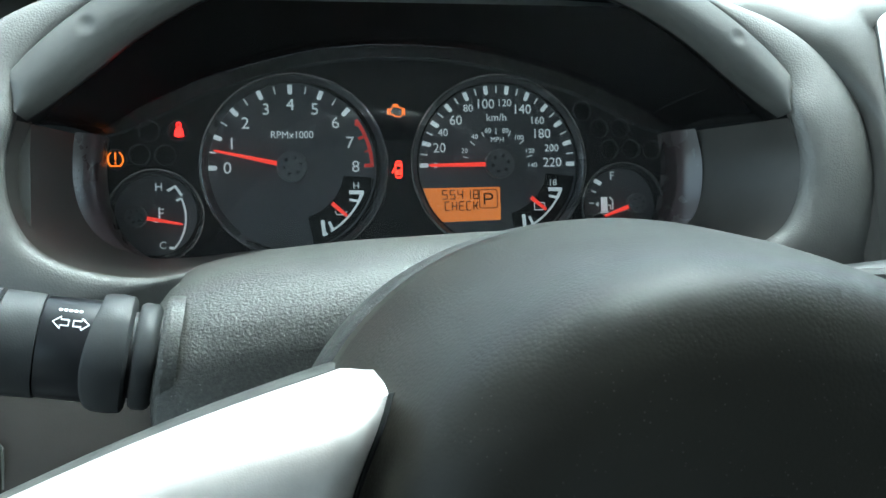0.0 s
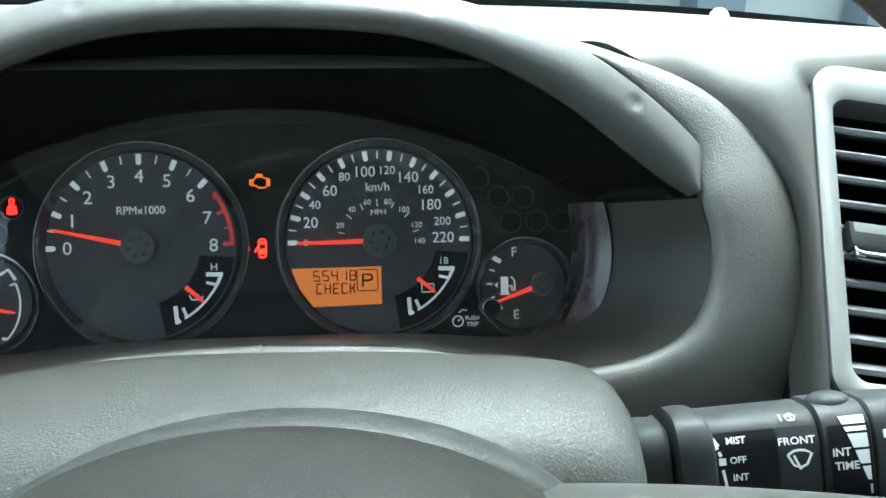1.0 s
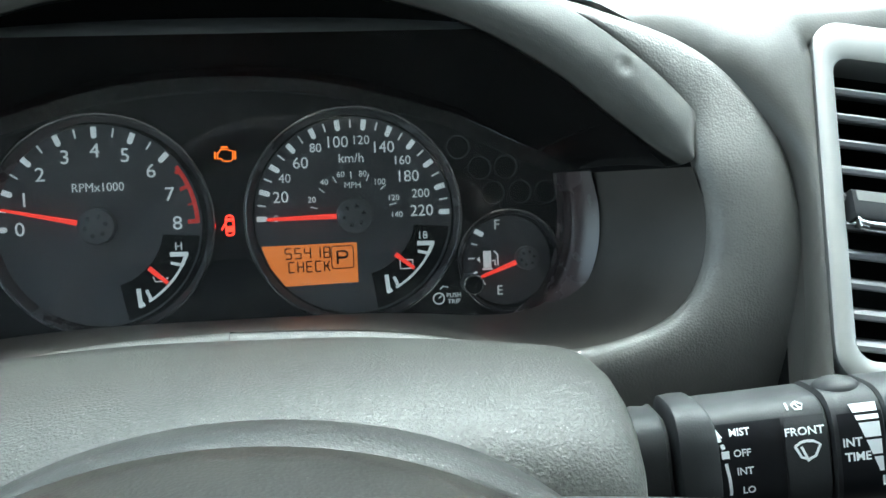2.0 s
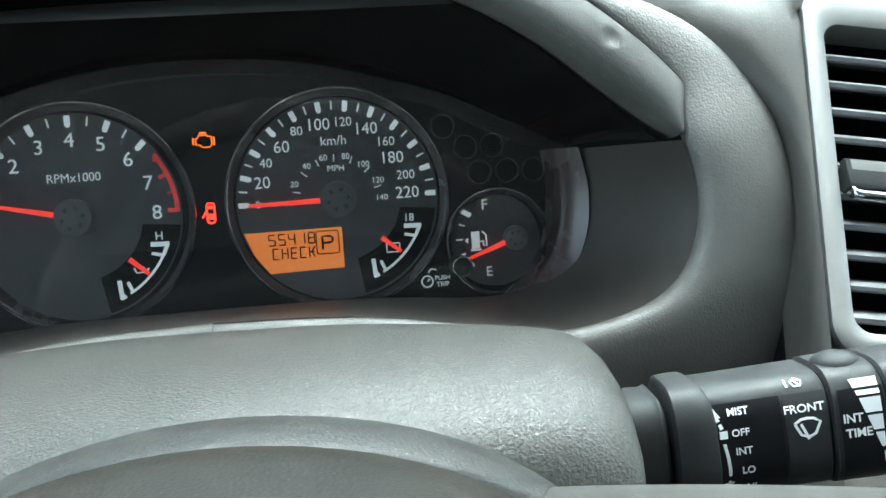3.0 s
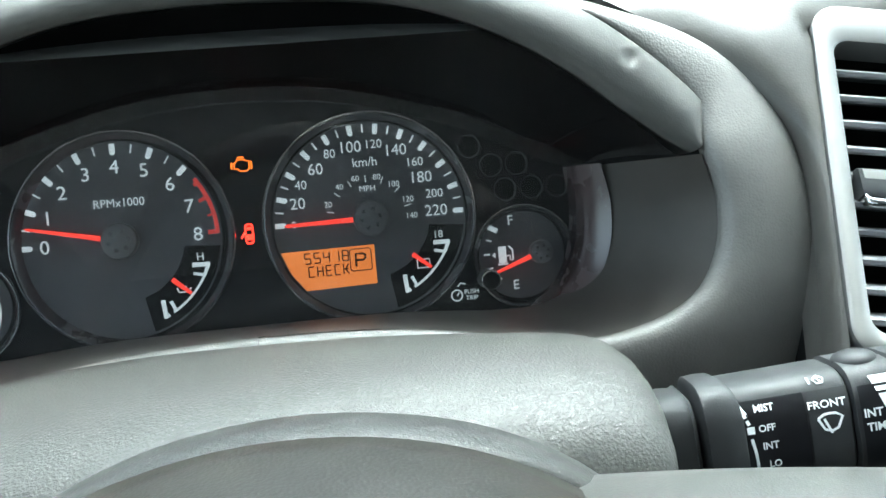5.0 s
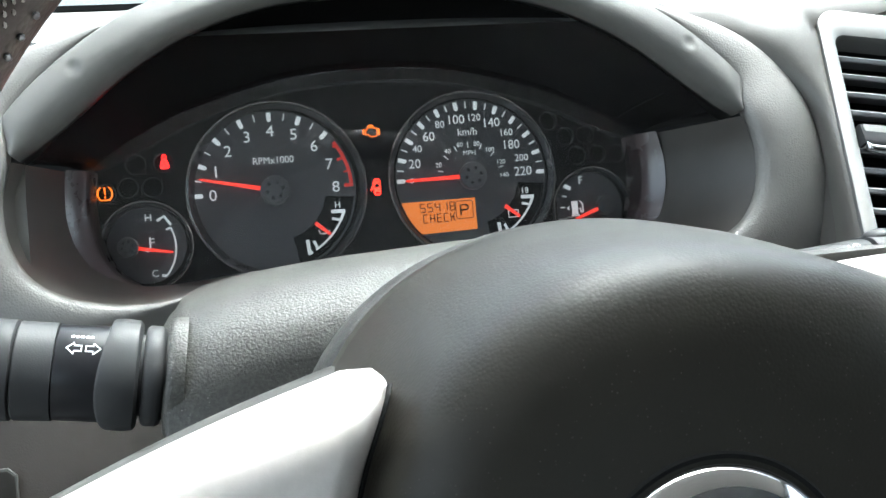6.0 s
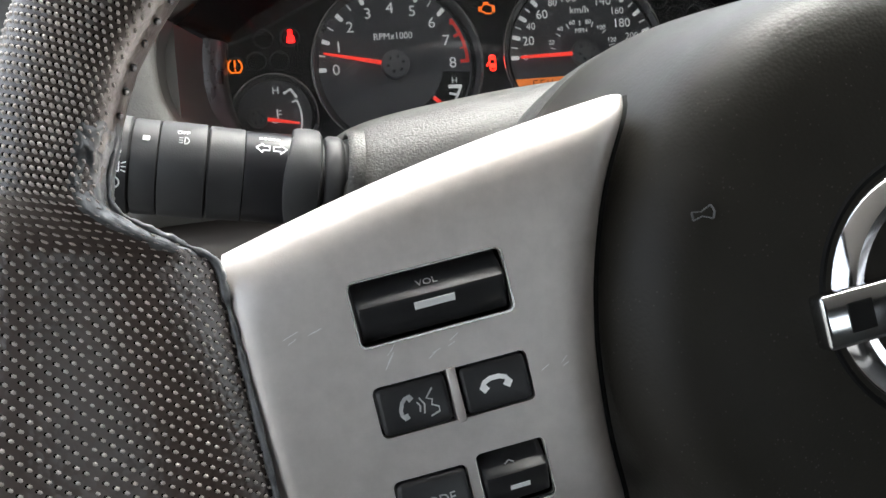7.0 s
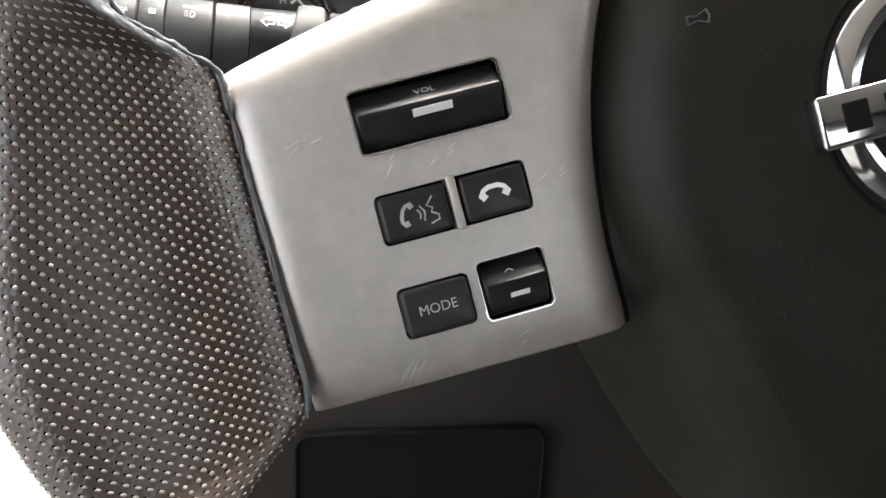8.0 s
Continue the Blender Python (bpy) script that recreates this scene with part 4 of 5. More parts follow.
for i in range(61):
    d = 154.0 + 8.4 * i / 60
    row = []
    for j in range(41):
        phi = radians(118 + 84 * j / 40)
        p = rim_point(d, phi)
        edge = min(i / 8, (60 - i) / 6, j / 6, (40 - j) / 6, 1)
        fold = noise.noise(p * 0.22) + 0.6 * noise.noise(p * 0.55) + 0.3 * noise.noise(p * 1.2)
        row.append(rim_point(d, phi, -0.3 + edge * (0.55 + 0.55 * fold)))
    rows.append(row)
part("worn_patch", loft(rows), M_WORN, wheel, "wrinkled worn grey leather", m=WHEEL, sharp=80)

# lacing along the inside of the rim
laces = []
d = 104.0
while d < 154:
    p = rim_point(d, math.pi * 0.93, 0.6)
    along = (rim_point(d + 0.6, math.pi * 0.93, 0.6) - p).normalized()
    across = (rim_point(d, math.pi * 1.12, 0.6) - p).normalized()
    out = along.cross(across).normalized()
    knot = bmesh.new()
    bmesh.ops.create_uvsphere(knot, u_segments=8, v_segments=5, radius=1, matrix=Matrix.Translation(p + across * 1.5) @ Matrix((along * 0.8, across * 1.7, out * 0.6)).transposed().to_4x4())
    laces.append(knot)
    d += 1.5 + 0.3 * noise.noise(p * 0.3)
part("lacing", joined(*laces), M_WORN, wheel, "worn grey lacing", m=WHEEL, kind="stuff")

# silver spoke plates
RIGHT_EDGE = [(-78.3, -28.5), (-79.4, -14), (-79, 0), (-77.2, 15), (-73.2, 31), (-66.5, 47.5), (-56, 64)]


def plate_w(s, t):
    rim = 1.6 * (1 - 2 * s) ** 24 if s < 0.5 else 6.0 * (2 * s - 1) ** 14
    end = 7.0 * (2 * t - 1) ** 10 if t > 0.5 else 2.5 * (1 - 2 * t) ** 12
    return 20.0 - 4.5 * (1 - t) ** 2 - 3.0 * (1 - s) ** 2 - rim - end


def plate(inner=RIGHT_EDGE, back=58, silver=0.7, top_v=48.8):
    right = even(curve([(a, b, 0) for a, b in inner], 6), 33)
    left = [Vector((-153.4, -27.8 + (top_v + 27.8) * k / 32, 0)) for k in range(33)]
    rows = []
    share = [0.5 - 0.5 * math.cos(math.pi * j / 32) for j in range(33)]
    for k in range(33):
        t = k / 32
        bow = 2.2 * smoothstep(t, 0.6, 1.0)
        rows.append([left[k].lerp(right[k], s) + Vector((0, bow * math.sin(math.pi * s), plate_w(s, t))) for s in share])
    # the lower edge rolls under; the top edge runs far back towards the column
    low = [[p + Vector((0, -a, b)) for p in rows[0]] for a, b in reversed(((0.7, -1.6), (1.2, -5), (1.1, -11), (0.4, -19)))]
    top = [[p + Vector((0, a, -c - d * (back + 32 * s))) for p, s in zip(rows[-1], share)] for a, c, d in ((0.7, 1.6, 0), (1.3, 5, 0), (1.3, 12, 0), (0.9, 0, 0.4), (0.4, 0, silver - 0.12), (-0.2, 0, silver), (-2.5, 0, silver + 0.02))]
    rows = low + rows + top
    bm = loft(rows)
    bmesh.ops.recalc_face_normals(bm, faces=bm.faces)
    if sum(f.normal.z for f in bm.faces) < 0:
        bmesh.ops.reverse_faces(bm, faces=bm.faces)
    bmesh.ops.solidify(bm, geom=list(bm.faces), thickness=3.0)
    return bm


def spoke_back(inner=RIGHT_EDGE, back=58, silver=0.7):
    """The grey rear shell that closes the spoke behind its plate, running in under the hub cover."""
    tip = Vector((*inner[-1], plate_w(1, 1)))
    left = Vector((-153.4, 48.8, plate_w(0, 1)))
    rows = []
    for a, d in ((-7, silver - 0.02), (-0.6, silver - 0.01), (0.5, silver + 0.03), (0.2, 0.82), (-0.8, 0.92), (-2.6, 1.0), (-6, 1.04), (-22, 1.06), (-50, 1.0)):
        row = []
        for k in range(25):
            f = 1.3 * k / 24
            p = left.lerp(tip, f)
            row.append(p + Vector((0, 2.2 * math.sin(math.pi * min(f, 1)) + a, -d * (back + 32 * min(f, 1.1)))))
        rows.append(row)
    bm = loft(rows)
    bmesh.ops.solidify(bm, geom=list(bm.faces), thickness=2.0)
    return bm


def blockout(u0, u1, v0, v1, r=1.4):
    return slab(rounded(u0, u1, v0, v1, r, 3), -40, 60)


gap = even(curve([(a, b, 0) for a, b in RIGHT_EDGE], 6), 33)
gap = [p + Vector((0.5, 0, plate_w(1, k / 32) - 0.2)) for k, p in enumerate(gap)]
part("shadow_gap", loft([[p + Vector((0.75 * math.cos(q), 0, 0.75 * math.sin(q))) for q in (math.pi * j / 4 for j in range(8))] for p in gap], around=True, caps=True), M_BLACK, wheel, "dark joint beside the airbag cover", m=WHEEL)
VOL, TALK, HANG, MODE, SEEK = (-129.2, -95.4, 23.6, 37.6), (-129.2, -113.0, 3.6, 14.8), (-111.0, -95.2, 3.6, 14.8), (-129.6, -113.4, -17.6, -6.0), (-111.2, -95.4, -18.4, -4.8)
spoke = part("spoke_plate", cut(plate(), [blockout(*VOL), blockout(TALK[0], HANG[1], 3.6, 14.8), blockout(*MODE), blockout(*SEEK)]), M_SILVER, wheel, "satin silver spoke plate with scuffs", m=WHEEL, sharp=35)
FAR_EDGE = [(a - 12, b - 5 * smoothstep(b, 0, 50)) for a, b in RIGHT_EDGE]  # the far plate runs in under the cover
other = plate(FAR_EDGE, 52, 0.5, 46)
bmesh.ops.scale(other, vec=(-1, 1, 1), verts=other.verts)
bmesh.ops.translate(other, vec=(0, 0, -12), verts=other.verts)
back_shell = spoke_back([(a + 9, b + 1) for a, b in RIGHT_EDGE], 52, 0.5)
bmesh.ops.scale(back_shell, vec=(-1, 1, 1), verts=back_shell.verts)
bmesh.ops.translate(back_shell, vec=(0, 0, -12), verts=back_shell.verts)
part("spoke_back", spoke_back(), M_COWL, wheel, "grey rear shell of the spoke", m=WHEEL, sharp=50)
part("spoke_back", back_shell, M_COWL, wheel, "grey rear shell of the spoke", m=WHEEL, sharp=50)
part("spoke_plate", other, M_SILVER, wheel, "satin silver spoke plate", m=WHEEL, sharp=35)
part("switch_backing", slab([(-133, -22), (-91, -22), (-91, 41), (-133, 41)], 2, 6), M_BLACK, wheel, m=WHEEL)


def edge_trim(name, b, w):
    part(name, stroke([tuple(p) for p in rounded(b[0], b[1], b[2], b[3], 1.5, 4)], 0.4, w - 1.2, w + 0.3, closed=True), M_EDGE, spoke, m=WHEEL)


def on_plate(u, v):
    """The plate's height at a point well inside it."""
    k = min(max((v + 27.8) / 76.6, 0), 1)
    edge = even(curve([(a, b, 0) for a, b in RIGHT_EDGE], 6), 33)[round(k * 32)]
    return plate_w(min(max((u + 153.4) / (edge.x + 153.4), 0), 1), k)


scuffs = []
dice = random.Random(4)
for u, v, count, size in ((-92, 48, 5, 4.0), (-124, 21, 4, 3.0), (-130, -24, 7, 3.5), (-112, 19.5, 4, 2.0), (-90, 10, 3, 2.5), (-140, 30, 4, 3.0), (-104, -24, 3, 2.0)):
    slant = dice.uniform(15, 60)
    for k in range(count):
        a, b = u + dice.uniform(-3, 3), v + dice.uniform(-2, 2)
        turn, half = radians(slant + dice.uniform(-9, 9)), size * dice.uniform(0.3, 0.6)
        line = [(a + half * q * math.cos(turn), b + half * q * math.sin(turn)) for q in (-1, -0.3, 0.4, 1)]
        mark_bm = stroke(line, 0.12, -0.04, 0.04)
        for q in mark_bm.verts:
            q.co.z += on_plate(q.co.x, q.co.y)
        scuffs.append(mark_bm)
part("scuffs", joined(*scuffs), M_ICON, spoke, "fine bright scuffs", m=WHEEL, kind="stuff")
edge_trim("bright_edge", VOL, 19.4)
edge_trim("bright_edge", SEEK, 15.8)


def rocker(b, label, ridge, w):
    """A rocker whose ridge stands proud, grey slope above it and black face below."""
    u0, u1, v0, v1 = b[0] + 0.7, b[1] - 0.7, b[2] + 0.8, b[3] - 0.8
    sec = [(v1, w - 8), (v1, w - 4.5), (v1 - 0.8, w - 3.4), (ridge + 1.0, w + 1.6), (ridge + 0.3, w + 2.2), (ridge - 0.6, w + 2.1), (v0 + 2.5, w - 0.6), (v0 + 0.6, w - 2.2), (v0, w - 3.6), (v0, w - 8)]
    rows = []
    for u, f in ((u0, 0.86), (u0 + 0.5, 0.97), (u0 + 1.4, 1.0), ((u0 + u1) / 2, 1.03), (u1 - 1.4, 1.0), (u1 - 0.5, 0.97), (u1, 0.86)):
        rows.append([Vector((u, v, w - 8 + (h - w + 8) * f)) for v, h in sec])
    return part("rocker", loft(rows, around=True, caps=True), M_BUTTON, wheel, label, m=WHEEL)


vol = rocker(VOL, "black volume rocker with a white bar", 31.6, 19.2)
part("mark", slab([(-116.4, 30.4), (-107.6, 30.4), (-107.6, 32.2), (-116.4, 32.2)], 0, 0.25), M_ICON, vol, m=WHEEL @ Matrix.Translation((0, 29.9, 20.95)) @ pose(0, 0, 0, 33) @ Matrix.Translation((0, -31.3, 0)))
part("letters", letters("VOL", 1.7, 0, 0, 0, thick=0.15), M_ICONDIM, vol, m=WHEEL @ Matrix.Translation((-112.6, 34.2, 19.4)) @ pose(0, 0, 0, -46))
seek = rocker(SEEK, "black seek rocker with a white bar", -10.6, 16.6)
part("mark", slab([(-2.2, -0.6), (2.2, -0.6), (2.2, 0.6), (-2.2, 0.6)], 0, 0.25), M_ICON, seek, m=WHEEL @ Matrix.Translation((-103.0, -13.6, 17.4)) @ pose(0, 0, 0, 33))
part("mark", stroke([(-1.0, -0.4), (0, 0.4), (1.0, -0.4)], 0.3, 0, 0.15), M_ICONDIM, seek, m=WHEEL @ Matrix.Translation((-104.2, -8.2, 16.8)) @ pose(0, 0, 0, -46))


def key(name, b, label, w):
    return part(name, slab(rounded(b[0] + 0.5, b[1] - 0.5, b[2] + 0.5, b[3] - 0.5, 1.3, 4), 8, w, 1.0, 3), M_BUTTON, wheel, label, m=WHEEL)


talk = key("talk_key", TALK, "black voice-call key with a handset sign", 18.4)
hang = key("hang_up_key", HANG, "black hang-up key with a white handset sign", 18.6)
mode = key("mode_key", MODE, "scuffed black key lettered MODE", 18.0)
part("divider", box(-113.0, -111.0, 3.2, 15.2, 12, 19.2, 0.4), M_SILVER, wheel, "bright divider strip", m=WHEEL)
part("letters", letters("MODE", 2.15, -121.4, -11.7, 18.0, thick=0.15), M_ICONDIM, mode, m=WHEEL)
handset = lambda cu, cv, turn, k: joined(stroke([(cu + q.x * k, cv + q.y * k) for q in (Matrix.Rotation(radians(turn), 2) @ Vector(p) for p in ((-3.0, -0.7), (-2.2, 0.5), (-1.0, 1.0), (1.0, 1.0), (2.2, 0.5), (3.0, -0.7)))], 1.0 * k, 0, 0.2), *[stroke([(cu + q.x * k, cv + q.y * k) for q in (Matrix.Rotation(radians(turn), 2) @ Vector(p) for p in ((e * 3.1, -1.2), (e * 1.9, -0.3)))], 1.5 * k, 0, 0.2) for e in (-1, 1)])
part("handset", handset(-103.2, 9.6, 0, 1.05), M_ICON, hang, m=WHEEL @ Matrix.Translation((0, 0, 18.6)))
part("handset", handset(-123.2, 9.4, 68, 0.8), M_ICONDIM, talk, m=WHEEL @ Matrix.Translation((0, 0, 18.4)))
waves = [stroke([polar(r, 50, -121.6, 8.6), polar(r, 10, -121.6, 8.6), polar(r, -35, -121.6, 8.6)], 0.35, 0, 0.15) for r in (1.6, 2.6)]
waves.append(stroke([(-116.8, 12.0), (-118.4, 10.2), (-117.2, 9.6), (-117.6, 8.6), (-116.2, 7.8), (-116.2, 6.8), (-118.2, 6.2)], 0.35, 0, 0.15))
part("voice_sign", joined(*waves), M_ICONDIM, talk, m=WHEEL @ Matrix.Translation((0, 0, 18.4)))

# airbag cover
PAD = [(0, 28.5), (30, 28.5), (50, 28.2), (61, 27.0), (68.5, 24.4), (74, 20), (77.8, 14), (80.2, 6), (81.8, -3), (83.2, -14), (84.4, -28), (85.6, -42), (86.8, -54), (87.4, -62), (86.6, -64), (82, -64.5)]
REAR = [(82, -63), (87.8, -63.5), (89.4, -66), (90.2, -74), (90, -83), (87, -91), (70, -95), (0, -96)]
pad_mesh = lathe([(r, h) for r, h in PAD], 96)
rear_mesh = lathe(REAR, 96)
for bm in (pad_mesh, rear_mesh):
    for q in bm.verts:
        turn = math.atan2(q.co.y, q.co.x)
        if turn > 0:
            swell = 1 + 0.035 * math.sin(2 * turn) ** 2 * smoothstep(-q.co.z, -5, 30)
            q.co.x, q.co.y = q.co.x * swell, q.co.y * swell
        q.co.x *= 0.98 + (0.15 + 0.1 * smoothstep(q.co.z, -70, 28) + 0.07 * smoothstep(q.co.z, -25, 8)) * smoothstep(q.co.x, 0, 80) - 0.05 * smoothstep(-q.co.x, 30, 75) * smoothstep(-q.co.y, 8, 40)
        if bm is rear_mesh:
            q.co.x *= 1 - 0.12 * smoothstep(-q.co.y, 15, 55)
        else:
            q.co.y *= 1 + 0.03 * smoothstep(q.co.y, 45, 85) * smoothstep(-q.co.z, -5, 55)
        if q.co.y < -25:
            q.co.y -= (0.5 if bm is rear_mesh else 0.85) * (-25 - q.co.y)
pad = part("airbag_cover", pad_mesh, M_PAD, wheel, "charcoal grained airbag cover", m=WHEEL, sharp=70)
part("horn_sign", joined(stroke([(-57.5, 35.6), (-55.0, 35.0), (-52.4, 36.6)], 0.45, 0, 0.3), stroke([(-57.5, 32.6), (-55.0, 33.4), (-52.4, 31.8)], 0.45, 0, 0.3), stroke([(-52.4, 36.6), (-51.8, 34.2), (-52.4, 31.8)], 0.45, 0, 0.3), stroke([(-57.5, 35.4), (-57.5, 32.8)], 0.45, 0, 0.3)), M_WORN, pad, m=WHEEL @ Matrix.Translation((-52.7, 34.0, 27.2)) @ Matrix.Diagonal((0.9, 0.62, 1, 1)) @ Matrix.Translation((54.7, -34.2, 0)))
EC = (-1.2, 5.3)
part("emblem_seat", lathe([(0, 28.3), (29.5, 28.4), (30.6, 28.9), (31.4, 28.2)], 64, *EC), M_BLACK, pad, m=WHEEL)
part("emblem_ring", lathe([(21.2, 28.4), (21.8, 30.2), (24.5, 31.6), (27.4, 30.4), (28.6, 28.2)], 72, *EC), M_CHROME, pad, "polished chrome ring", m=WHEEL)
part("emblem_bar", box(EC[0] - 33.5, EC[0] + 33.5, EC[1] - 6.0, EC[1] + 6.0, 27.5, 33.2, 1.2, 3), M_CHROME, pad, "polished chrome bar", m=WHEEL)
for k in range(6):  # lettering as plain bars
    u = EC[0] - 25.0 + 10.0 * k
    part("inlay_bar", box(u - 3.0, u + 3.0, EC[1] - 3.2, EC[1] + 3.2, 32.9, 33.5, 0.2, 1), M_BLACK, pad, "dark inlay bar", m=WHEEL)
part("rear_cover", rear_mesh, M_REAR, wheel, "dusty grey rear hub cover", m=WHEEL, sharp=60)
rows = [[Vector((hw * math.cos(a), v + 0.2 * hw * math.sin(a), w + 9 * math.sin(a))) for a in (2 * math.pi * j / 20 for j in range(20))] for v, hw, w in ((-105, 30, -8), (-130, 24, -8), (-155, 22, -2), (-180, 24, 8))]
part("lower_spoke", loft(rows, around=True, caps=True), M_PAD, wheel, "grey lower spoke", m=WHEEL)

# ---- stalks ----
def stalk_frame(base, way):
    """A frame with z along the stalk, and y up."""
    z = Vector(way).normalized()
    up = Vector((0, 0, 1))
    x = up.cross(z).normalized()
    y = z.cross(x)
    return Matrix.Translation(base) @ Matrix((x, y, z)).transposed().to_4x4()


def barrel(profile, n=48, squash=0.94):
    bm = lathe(profile, n)
    bmesh.ops.scale(bm, vec=(squash, 1, 1), verts=bm.verts)
    return bm


def lobed(bm, start, reach, side=-1, drop=0.0):
    """Draws the driver's side of a collar out along the stalk; drop turns the lobe downwards, in degrees."""
    for q in bm.verts:
        d = q.co.x * side * math.cos(radians(drop)) - q.co.y * math.sin(radians(drop))
        if q.co.z > start and d > 0:
            q.co.z += reach * (d / 18) ** 2
    return bm


def wrap(bm, frame_m, r, side, squash=0.94, shift=0.0, lift=0.0):
    """Lays a flat drawing (along the stalk, up, thickness) on the barrel's driver side. side: +1 reads outwards, -1 inwards."""
    for q in bm.verts:
        along, up, h = q.co
        up += lift
        a = up / r + shift
        rr = r + h
        q.co = Vector((-side * rr * math.cos(a) * squash, rr * math.sin(a), along * side))
    bm.transform(frame_m)
    return bm


# right: wiper stalk, square-shouldered with a flat front. The drawing's frame has its x towards the driver.
SQUARE = 3.6


def squared(profile, n=64):
    """A turned profile drawn out to a rounded square."""
    bm = lathe(profile, n)
    for q in bm.verts:
        r = math.hypot(q.co.x, q.co.y)
        if r > 1e-6:
            k = (abs(q.co.x / r) ** SQUARE + abs(q.co.y / r) ** SQUARE) ** (-1 / SQUARE)
            q.co.x, q.co.y = q.co.x * k * 0.95, q.co.y * k
    return bm


def on_right(name, bm, parent, mat=None, r=16.5, label=""):
    """Lays a flat drawing (along the stalk, up, thickness) on the squared front."""
    for q in bm.verts:
        along, up, h = q.co
        f = min(abs(up) / r, 0.97)
        q.co = Vector((-(r * 0.95 * (1 - f ** SQUARE) ** (1 / SQUARE) + h), up + (0.7 * h if up > 11 else 0), along))
    bm.transform(RS)
    return part(name, bm, mat or M_ICON, parent, label)


RS = stalk_frame((82, -160, -77), (1, -0.14, 0.08))
wiper = thing("wiper_stalk", "black wiper stalk with white lettering", "stalk switch", (80, -162, -76))
part("socket", squared([(0, -6), (14.2, -6), (15.4, -2), (15.0, 2), (15.6, 3.4), (13.5, 5), (0, 5)]), M_STALK, wiper, "creased rubber boot", m=RS)
part("collar", lobed(squared([(0, 6.2), (16.4, 6.2), (17.6, 7.0), (17.9, 11.0), (17.7, 14.4), (17.2, 15.4), (16.2, 16.0), (13, 16.2)]), 12, 3.0), M_STALK, wiper, "grey collar", m=RS)
body = part("body", squared([(12, 14), (16.3, 15.5), (16.4, 36), (16.5, 48.8), (16.1, 49.4), (15.6, 49.8)]), M_STALK, wiper, m=RS)
knob = part("interval_ring", squared([(15.6, 50.0), (17.1, 50.8), (17.3, 64), (16.8, 65), (16.4, 65.4)]), M_STALK, wiper, "black interval ring", m=RS)
part("end_cap", squared([(16.4, 65.6), (17.2, 66.4), (16.8, 84), (15, 94), (9, 99), (0, 100)]), M_STALK, wiper, m=RS)
rib = bmesh.new()
bmesh.ops.create_uvsphere(rib, u_segments=24, v_segments=12, radius=1, matrix=Matrix.Translation((-3, 16.2, 57.4)) @ Matrix.Diagonal((7, 3.6, 7, 1)))
part("thumb_rib", rib, M_STALK, wiper, m=RS)
grid = lambda a0, a1, b0, b1, t: loft([[Vector((a0 + (a1 - a0) * i / 6, b0 + (b1 - b0) * j / 24, t)) for j in range(25)] for i in range(7)])
on_right("label_panel", grid(16.6, 36.4, -15.4, 12.0, 0.1), body, M_GLOSS, label="gloss black label")
on_right("front_panel", grid(37.0, 48.8, -15.4, 11.8, 0.4), body, M_STALK)
for word, u, v in (("MIST", 21.5, 9.6), ("OFF", 22.0, 3.7), ("INT", 22.6, -1.6), ("LO", 23.8, -7.2), ("HI", 25.0, -12.6)):
    on_right("letters", letters(word, 2.1, u, v, 0.1, align=0.0, bold=0.015, thick=0.12), body)
on_right("arrow", joined(slab([(16.8, 8.8), (19.4, 8.4), (17.8, 11.0)], 0.1, 0.22), stroke([(18.2, 8.6), (18.6, 7.4)], 1.0, 0.1, 0.22), stroke([(18.9, 6.6), (19.4, 5.2)], 1.0, 0.1, 0.22), slab([(18.6, 2.4), (20.8, 2.4), (20.8, 4.6), (18.6, 4.6)], 0.1, 0.22)), body)
on_right("arrow", joined(stroke([(19.6, 1.0), (20.2, -3), (20.4, -7), (20.0, -11)], 0.9, 0.1, 0.22), slab([(18.6, -10.6), (21.4, -10.2), (19.8, -12.6)], 0.1, 0.22)), body)
on_right("letters", letters("FRONT", 2.3, 42.6, 8.0, 0.4, wide=1.1, bold=0.015, thick=0.15), body)
on_right("wiper_sign", joined(stroke([(39.4, 3.8), (41.2, 4.9), (43.0, 5.1), (44.8, 4.9), (46.6, 3.8), (45.0, 0.6), (43.0, -0.2), (41.0, 0.6), (39.4, 3.8)], 0.75, 0.4, 0.55), stroke([(43.0, -0.8), (41.2, 3.6)], 0.75, 0.4, 0.55)), body)
on_right("washer_sign", joined(stroke([(39.4, 13.6), (39.4, 15.2)], 0.6, 0.05, 0.2), stroke([(40.8, 14.6), (42.4, 15.2), (44.0, 14.6), (43.3, 13.6), (41.5, 13.6), (40.8, 14.6)], 0.4, 0.05, 0.2), stroke([(41.8, 15.0), (43, 13.8)], 0.4, 0.05, 0.2)), body, M_ICONDIM)
on_right("ring_label", grid(52.0, 64.6, -15.4, 11.4, 0.12), knob, M_GLOSS, r=17.3)
on_right("letters", letters("INT", 2.5, 52.8, 3.4, 0.16, align=0, bold=0.02, thick=0.12), knob, r=17.3)
on_right("letters", letters("TIME", 2.5, 53.0, -0.8, 0.16, align=0, bold=0.02, thick=0.12), knob, r=17.3)
for k in range(5):
    on_right("scale_bar", slab([(56.0 + 1.7 * k, 13.6 - 5 * k), (63.6, 13.6 - 5 * k), (63.6, 9.4 - 5 * k), (57.4 + 1.7 * k, 9.4 - 5 * k)] if k < 4 else [(63, -7), (63.8, -7), (63.8, -10), (63.2, -10)], 0.18, 0.3), knob, r=17.3)
on_right("index_mark", slab([(68.5, 6.5), (71, 6.5), (71, 9), (68.5, 9)], 0.1, 0.22), wiper, r=17.2)

